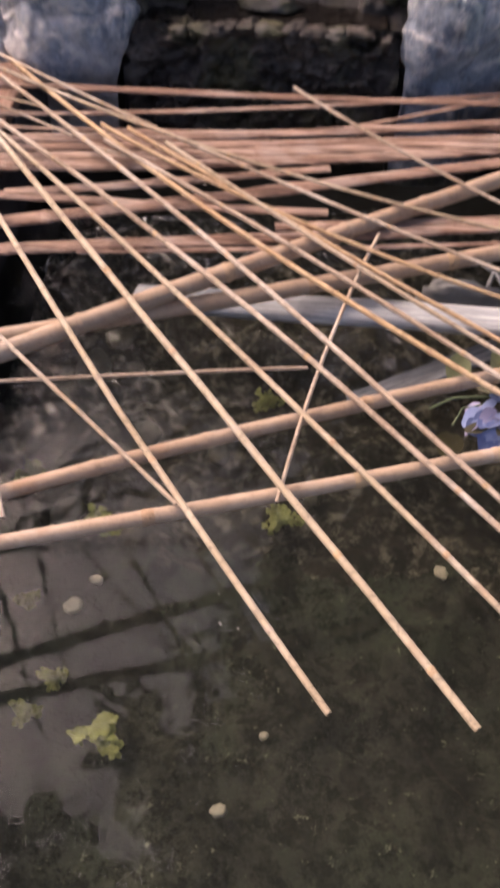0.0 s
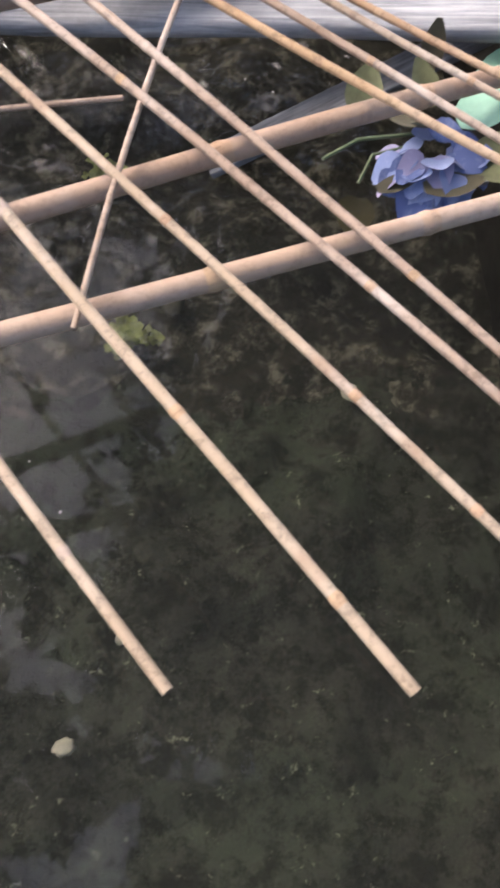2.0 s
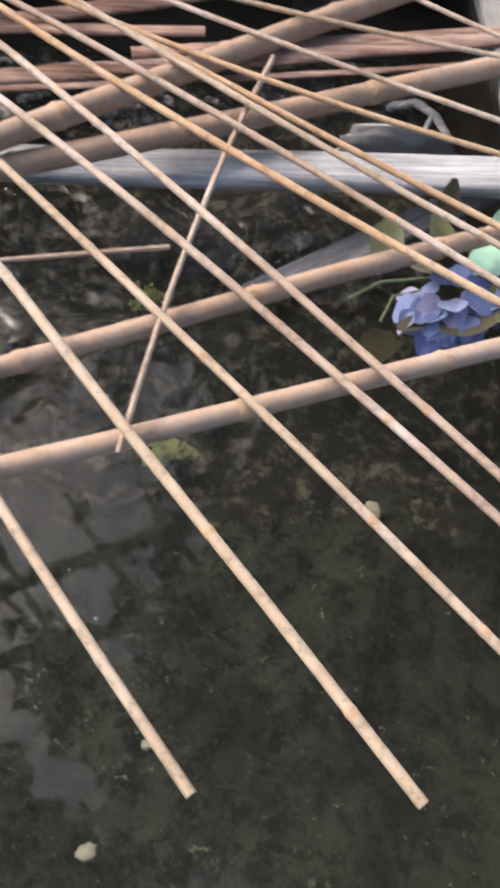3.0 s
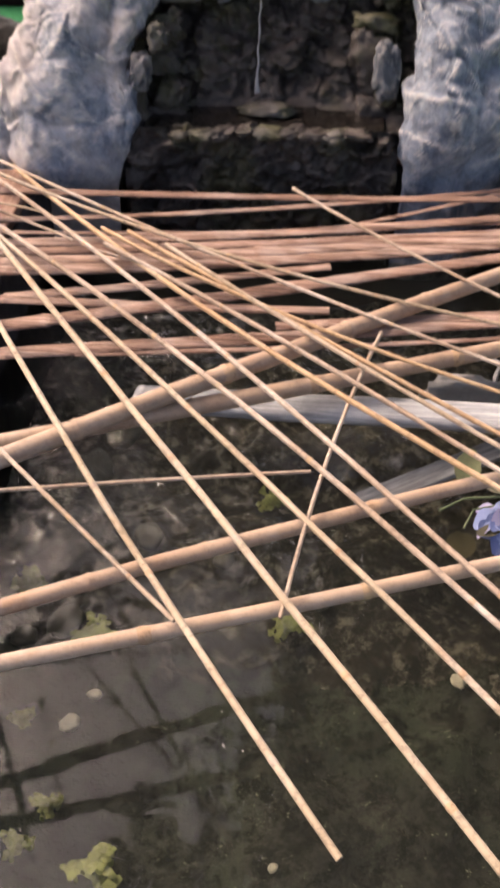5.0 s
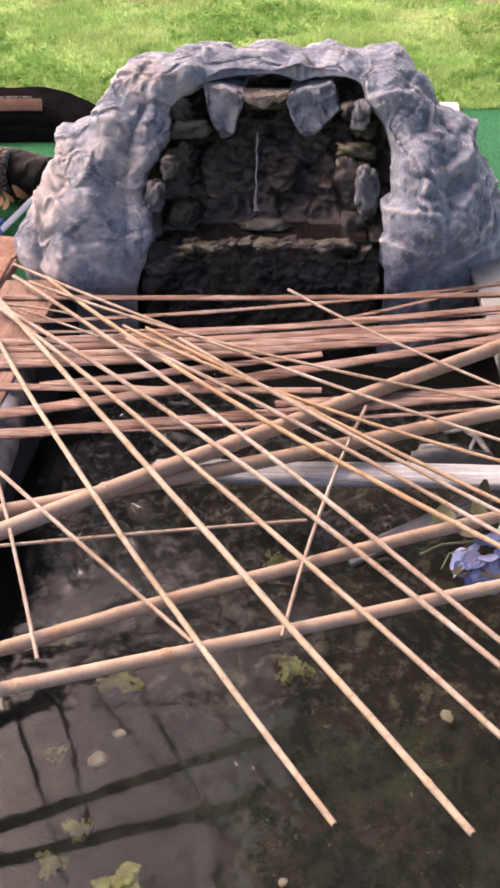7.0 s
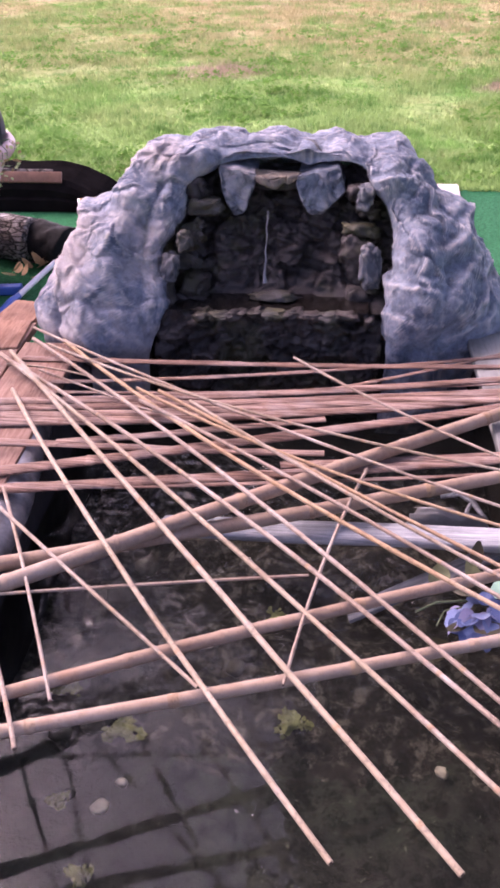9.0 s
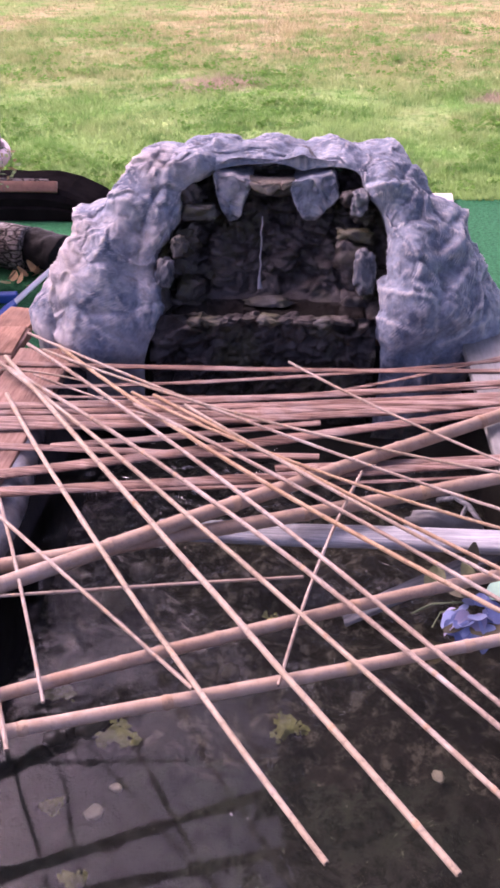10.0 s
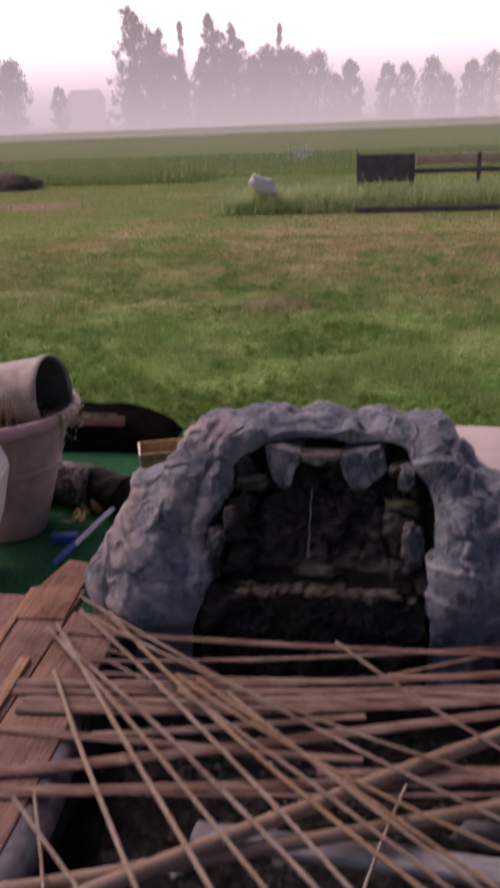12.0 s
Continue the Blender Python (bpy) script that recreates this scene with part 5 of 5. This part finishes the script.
# ---- field ----
def weed_patch(name, x0, x1, y0, y1, count, h, label, material=M_WEED):
    n = count
    x, y = x0 + (x1 - x0) * rng.random(n), y0 + (y1 - y0) * rng.random(n)
    hh = h * (0.4 + 0.8 * rng.random(n)) * np.clip(np.minimum((x - x0), (x1 - x)) * 2 + 0.35, 0, 1) * np.clip(1.8 * (y - y0) + 0.15, 0, 1)
    a = rng.random(n) * 2 * np.pi
    w = 0.012 + 0.014 * rng.random(n)
    z = np.array([rise(v) for v in y])
    co = np.empty((n, 3, 3))
    co[:, 0] = np.stack([x - w * np.sin(a), y + w * np.cos(a), z], 1)
    co[:, 1] = np.stack([x + w * np.sin(a), y - w * np.cos(a), z], 1)
    co[:, 2] = np.stack([x + 0.8 * hh * np.cos(a), y + 0.8 * hh * np.sin(a), z + hh], 1)
    me = bpy.data.meshes.new(name)
    me.from_pydata(co.reshape(-1, 3).tolist(), [], np.arange(3 * n).reshape(-1, 3).tolist())
    me.materials.append(material)
    return tagged(new(name, me), label, "weeds", kind="stuff")


weed_patch("weed_bed", -3.5, 6.5, 17.2, 18.9, 20000, 0.46, "tall green weeds growing round the raised bed")
weed_patch("tall_meadow", -22, 14, 29, 46, 42000, 0.09, "rough long meadow grass across the field", M_BLADE)
weed_patch("meadow_edge", -16, -5.5, 27, 31, 7000, 0.24, "dark rough grass at the field's edge", M_BLADE)
weed_patch("bed_weeds", -1.1, 6.0, 18.1, 18.7, 3500, 0.62, "tall tangled weeds against the raised bed")
bed = root("raised_bed")
board("side_board", (1.20, 0.05, 0.56), (-0.05, 18.75, GROUND + 0.74), M_BED, bed)
board("side_board", (1.9, 0.05, 0.10), (1.50, 18.78, GROUND + 0.66), M_BED, bed)
board("end_board", (0.05, 0.9, 0.62), (-0.63, 19.2, GROUND + 0.75), M_BED, bed)
board("top_rail", (3.6, 0.10, 0.20), (2.4, 19.2, GROUND + 0.87), M_TIMBER, bed, "pale timber top rail")
for x in (-0.6, 0.5, 1.85):
    board("corner_post", (0.08, 0.08, 1.0), (x, 18.82, GROUND + 0.5), M_BED, bed)
tagged(bed, "dark wooden raised bed with a pale timber rail among weeds", "raised bed")
board_edge = board("bed_edging", (7.0, 0.06, 0.12), (2.9, 17.15, GROUND + 0.05), M_BED)
tagged(board_edge, "low dark edging board along the weeds", "edging")
bag = part("white_sack", stone((0.66, 0.28, 0.36), 77, 0.35), M_WHITE)
bag.matrix_world = pose(-2.5, 17.7, 0.2, 10, 28, 10)
tagged(bag, "crumpled white plastic sack among the weeds", "sack")
mound = part("soil_mound", stone((4.2, 2.2, 0.9), 81, 0.4), M_EARTH)
mound.matrix_world = pose(-12.6, 26.3, GROUND + 0.05)
tagged(mound, "low mound of bare brown earth in the field", "mound")
bloom = bmesh.new()
rnd = random.Random(21)
for _ in range(60):
    c = Vector((rnd.gauss(0, 0.28), rnd.gauss(0, 0.2), 0.45 + rnd.gauss(0, 0.12)))
    vs = [bloom.verts.new(c + 0.035 * Vector((math.cos(q), 0.3 * math.sin(q), math.sin(q)))) for q in (0, 1.25, 2.5, 3.75, 5)]
    bloom.faces.new(vs)
ob = part("white_flower_clump", bloom, M_WHITE)
ob.matrix_world = pose(-3.5, 34.5, rise(34.5))
tagged(ob, "clump of small white wildflowers in the meadow", "wildflowers", kind="stuff")


# ---- tree over the pond, seen only as its mirror image in the water ----
def garden_tree():
    rnd = random.Random(61)
    ob = root("garden_tree", (3.0, 0.4, GROUND))
    part("trunk", tube([(0, 0, -0.1), (0.05, 0.05, 0.7), (-0.05, 0.1, 1.6), (-0.2, 0.3, 2.6), (-0.4, 0.6, 3.6)], [0.24, 0.18, 0.16, 0.13, 0.09], 14), M_BARK, ob)
    tips = []
    for k in range(16):
        x, y, z = rnd.uniform(-2.9, -1.0), rnd.uniform(-0.4, 3.2), rnd.uniform(3.0, 4.2)
        part("limb", tube([(-0.1, 0.2, rnd.uniform(1.9, 2.6)), (0.45 * x, 0.45 * y, 0.75 * z), (x, y, z)], [0.07, 0.04, 0.012], 7), M_BARK, ob)
        tips.append((x, y, z))
    co, faces = [], []
    for _ in range(27000):
        if rnd.random() < 0.5:
            x, y, z = rnd.choice(tips)
            c = Vector((x + rnd.gauss(0, 0.4), y + rnd.gauss(0, 0.4), z + rnd.gauss(0, 0.25)))
        else:
            c = Vector((rnd.uniform(-4.6, -0.7), rnd.uniform(-1.2, 3.5), rnd.uniform(2.9, 4.5)))
        edge = c.x + 3.0 + 0.5 * noise.noise(Vector((c.y * 1.4, 0, 7))) + 0.5 * noise.noise(Vector((c.y * 4.5, c.x * 4.5, 2)))
        near = min(1.0, max(0.0, (1.75 - c.y) / 0.7))      # the crown reaches further over the near end, with gaps
        if edge + 1.35 * near < 0 or (edge < 0 and rnd.random() < 0.3):
            continue
        if edge < 0.15 and noise.noise(Vector((c.x * 2.6, c.y * 2.6, 9))) > 0.14:
            continue
        w = rnd.uniform(0.05, 0.085)
        a = Vector((rnd.gauss(0, 1), rnd.gauss(0, 1), rnd.gauss(0, 0.5))).normalized()
        b = a.cross(Vector((rnd.gauss(0, 0.6), rnd.gauss(0, 0.6), 1))).normalized()
        q = len(co)
        co += [c + 1.5 * w * a, c + 0.55 * w * b, c - 1.5 * w * a, c - 0.55 * w * b]
        faces.append((q, q + 1, q + 2, q + 3))
    me = bpy.data.meshes.new("crown")
    me.from_pydata([tuple(v) for v in co], [], faces)
    me.materials.append(M_CROWN)
    crown = new("crown", me)
    crown.parent = ob
    return tagged(ob, "leafy garden tree whose limbs overhang the pond", "tree")


garden_tree()


# ---- trees in the mist ----
def tree(height, width, seed, kind):
    """A far tree: tapered trunk, limbs and a ragged crown of leaf clumps. kind: spire, round or tall."""
    rnd = random.Random(seed)
    ob = root("far_tree")
    part("trunk", tube([(0, 0, -0.3), (0.1, 0, height * 0.4), (0.0, 0.1, height * 0.9)], [width * 0.05, width * 0.035, 0.05], 7), M_TRUNK, ob)
    bm = bmesh.new()
    limbs = []
    tops = [(rnd.uniform(-0.12, 0.12) * width, rnd.uniform(0.86, 1.0)) for _ in range(3)] if kind == "tall" else [(0.0, 1.0)]
    for _ in range({"tall": 250, "round": 130, "spire": 90}[kind]):
        s = rnd.uniform(0.02, 0.98)
        tier = 0.72 + 0.28 * abs(math.sin(11 * s + seed))
        reach = width * 0.5 * {"spire": (0.12 + 0.88 * (1 - s) ** 0.9) * tier, "round": math.sin(math.pi * min(0.98, 0.22 + 0.74 * s)) ** 0.6, "tall": (1 - s) ** 0.55 * tier + 0.03}[kind]
        rr = width * (rnd.uniform(0.03, 0.075) if kind == "tall" else rnd.uniform(0.05, 0.13))
        a, d = rnd.uniform(0, 6.283), max(0.0, reach - rr) * rnd.random() ** 0.45
        lean, high = rnd.choice(tops)
        limbs.append((Vector((d * math.cos(a) + lean * s, d * math.sin(a), height * s * high)), rr))
    for c, rr in limbs:
        for _ in range(30):
            d = Vector((rnd.gauss(0, 1), rnd.gauss(0, 1), rnd.gauss(0, 1))).normalized() * rr * (0.15 + 1.15 * rnd.random() ** 0.8)
            p = c + Vector((d.x, d.y, d.z * 1.15))
            w = rnd.uniform(0.10, 0.26)
            n1 = Vector((rnd.gauss(0, 1), rnd.gauss(0, 1), rnd.gauss(0, 1))).normalized()
            n2 = n1.orthogonal().normalized()
            bm.faces.new([bm.verts.new(p + w * v) for v in (n1, n2 * 0.8, -n1, -n2 * 0.8)])
    part("crown", bm, M_CROWN, ob, smooth=False)
    return tagged(ob, "tall dark tree standing in pale mist" if kind != "round" else "rounded dark tree standing in pale mist", "tree", "trees along the field")


FAR = 150
kinds = {"tall": tree(19.5, 12.5, 1, "tall"), "tall2": tree(17.5, 9.0, 2, "tall"), "round": tree(10.0, 7.5, 3, "round"), "round2": tree(9.0, 5.0, 4, "round"), "spire": tree(15.5, 3.6, 5, "spire")}
spots = (("tall", -43.2, 0, 1.0), ("tall", -41.2, 2.5, 0.86), ("tall2", -39.6, 1.5, 0.9), ("spire", -35.7, 2, 1.06), ("tall2", -36.2, 3, 0.62), ("tall2", -29.6, 0, 0.98), ("tall2", -26.4, 2, 0.90), ("spire", -18.9, 1, 0.98),
         ("round", -32.5, 2, 0.95), ("round", -38.0, 4, 1.1), ("round", -28.0, 3, 1.15), ("round", -21.4, 3, 1.18), ("round", -17.6, 2, 1.12), ("round2", -43.5, -2, 0.9), ("round", -23.2, 0, 1.0), ("round", -19.8, -1, 1.0), ("round", -15.7, 0, 1.02), ("round", -12.8, 1, 1.03), ("round2", -7.4, 0, 1.0),
         ("round2", -10.0, 3, 0.8), ("round2", -1.4, 0, 0.92), ("round2", 1.6, 3, 0.92), ("round", 5.7, 0, 0.86), ("round2", 8.4, 4, 0.7), ("round2", 11.8, 0, 0.9), ("round", 15.2, 1, 0.9),
         ("round2", 19, 0, 0.95), ("round", 24, 2, 0.9), ("round", -65.4, 0, 1.12), ("round", -69.0, 1, 1.18), ("round2", -59.0, 5, 0.8), ("round", -74, 0, 1.0))
for k, (kd, x, dy, s) in enumerate(spots):
    ob = copy_thing(kinds[kd], pose(x, FAR + dy, rise(FAR) - 0.1, 0, 0, 37 * k) @ Matrix.Diagonal((s, s, s, 1)))
    ob.scale = (s, s, s)
for ob in kinds.values():
    for o in (*ob.children_recursive, ob):
        bpy.data.objects.remove(o)

house = root("far_house", (-60.0, FAR + 22, rise(FAR)))
part("wall", box((5.8, 5, 5.2), (0, 0, 2.6)), M_HOUSE, house, smooth=False)
bm = bmesh.new()
V = [bm.verts.new(p) for p in ((-3.3, -2.9, 5.1), (3.3, -2.9, 5.1), (3.3, 2.9, 5.1), (-3.3, 2.9, 5.1), (-2.9, 0, 7.2), (2.9, 0, 7.2))]
for f in ((0, 1, 5, 4), (2, 3, 4, 5), (1, 2, 5), (3, 0, 4), (3, 2, 1, 0)):
    bm.faces.new([V[k] for k in f])
part("roof", bm, M_ROOF, house, smooth=False)
for x in (-1.8, 1.6):
    for z in (1.4, 3.7):
        part("window", box((0.9, 0.08, 1.2), (x, -2.53, z), bevel=0.02), M_ROOF, house)
tagged(house, "pale pink house faint in the mist", "house")


# mist: see-through sheets whose glow imitates pale haze before the trees
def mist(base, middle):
    m = bpy.data.materials.new("glowing_mist")
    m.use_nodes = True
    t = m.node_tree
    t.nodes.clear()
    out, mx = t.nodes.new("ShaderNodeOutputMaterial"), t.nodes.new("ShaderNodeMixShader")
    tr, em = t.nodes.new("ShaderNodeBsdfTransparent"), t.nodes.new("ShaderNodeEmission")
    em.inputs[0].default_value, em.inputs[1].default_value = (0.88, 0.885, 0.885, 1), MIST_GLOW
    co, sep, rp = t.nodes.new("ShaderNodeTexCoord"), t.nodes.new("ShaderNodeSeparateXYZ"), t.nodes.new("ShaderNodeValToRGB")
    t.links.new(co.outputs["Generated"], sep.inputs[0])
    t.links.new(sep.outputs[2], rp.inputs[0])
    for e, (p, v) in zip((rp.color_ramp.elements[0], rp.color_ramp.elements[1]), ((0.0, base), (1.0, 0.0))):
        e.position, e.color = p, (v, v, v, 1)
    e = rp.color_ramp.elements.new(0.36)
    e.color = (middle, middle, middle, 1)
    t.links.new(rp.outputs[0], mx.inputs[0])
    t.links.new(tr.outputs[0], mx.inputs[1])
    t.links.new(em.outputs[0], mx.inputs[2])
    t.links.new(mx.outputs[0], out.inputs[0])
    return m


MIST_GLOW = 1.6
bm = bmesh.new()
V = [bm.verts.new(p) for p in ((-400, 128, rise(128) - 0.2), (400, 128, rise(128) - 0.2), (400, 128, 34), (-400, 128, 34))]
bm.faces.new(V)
veil = tagged(part("backdrop", bm, mist(0.88, 0.56)), "glowing sheet standing in for pale mist before the trees", "mist", kind="structure")
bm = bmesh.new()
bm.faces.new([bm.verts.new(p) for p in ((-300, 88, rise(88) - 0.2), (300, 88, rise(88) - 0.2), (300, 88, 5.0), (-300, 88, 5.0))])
ground_mist = tagged(part("backdrop_mist", bm, mist(0.42, 0.22)), "glowing sheet standing in for thin ground mist on the far field", "mist", kind="structure")
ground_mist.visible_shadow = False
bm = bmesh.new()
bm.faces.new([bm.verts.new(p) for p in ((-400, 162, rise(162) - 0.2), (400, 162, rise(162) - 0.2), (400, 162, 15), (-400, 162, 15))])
far_mist = tagged(part("backdrop_far_mist", bm, mist(0.85, 0.7)), "glowing sheet standing in for dense mist behind the trees", "mist", kind="structure")
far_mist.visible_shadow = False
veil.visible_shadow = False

# added glowing sheet that whitens the low sky beyond the sky texture
m = bpy.data.materials.new("bright_haze")
m.use_nodes = True
m.node_tree.nodes.clear()
em, out = m.node_tree.nodes.new("ShaderNodeEmission"), m.node_tree.nodes.new("ShaderNodeOutputMaterial")
em.inputs[0].default_value, em.inputs[1].default_value = (1.0, 0.97, 0.98, 1), 6.0
m.node_tree.links.new(em.outputs[0], out.inputs[0])
bm = bmesh.new()
bm.faces.new([bm.verts.new(p) for p in ((-900, 700, -5), (900, 700, -5), (900, 700, 260), (-900, 700, 260))])
haze = tagged(part("backdrop_sky", bm, m), "bright white hazy sky low over the field", "sky", kind="structure")
haze.visible_shadow = False
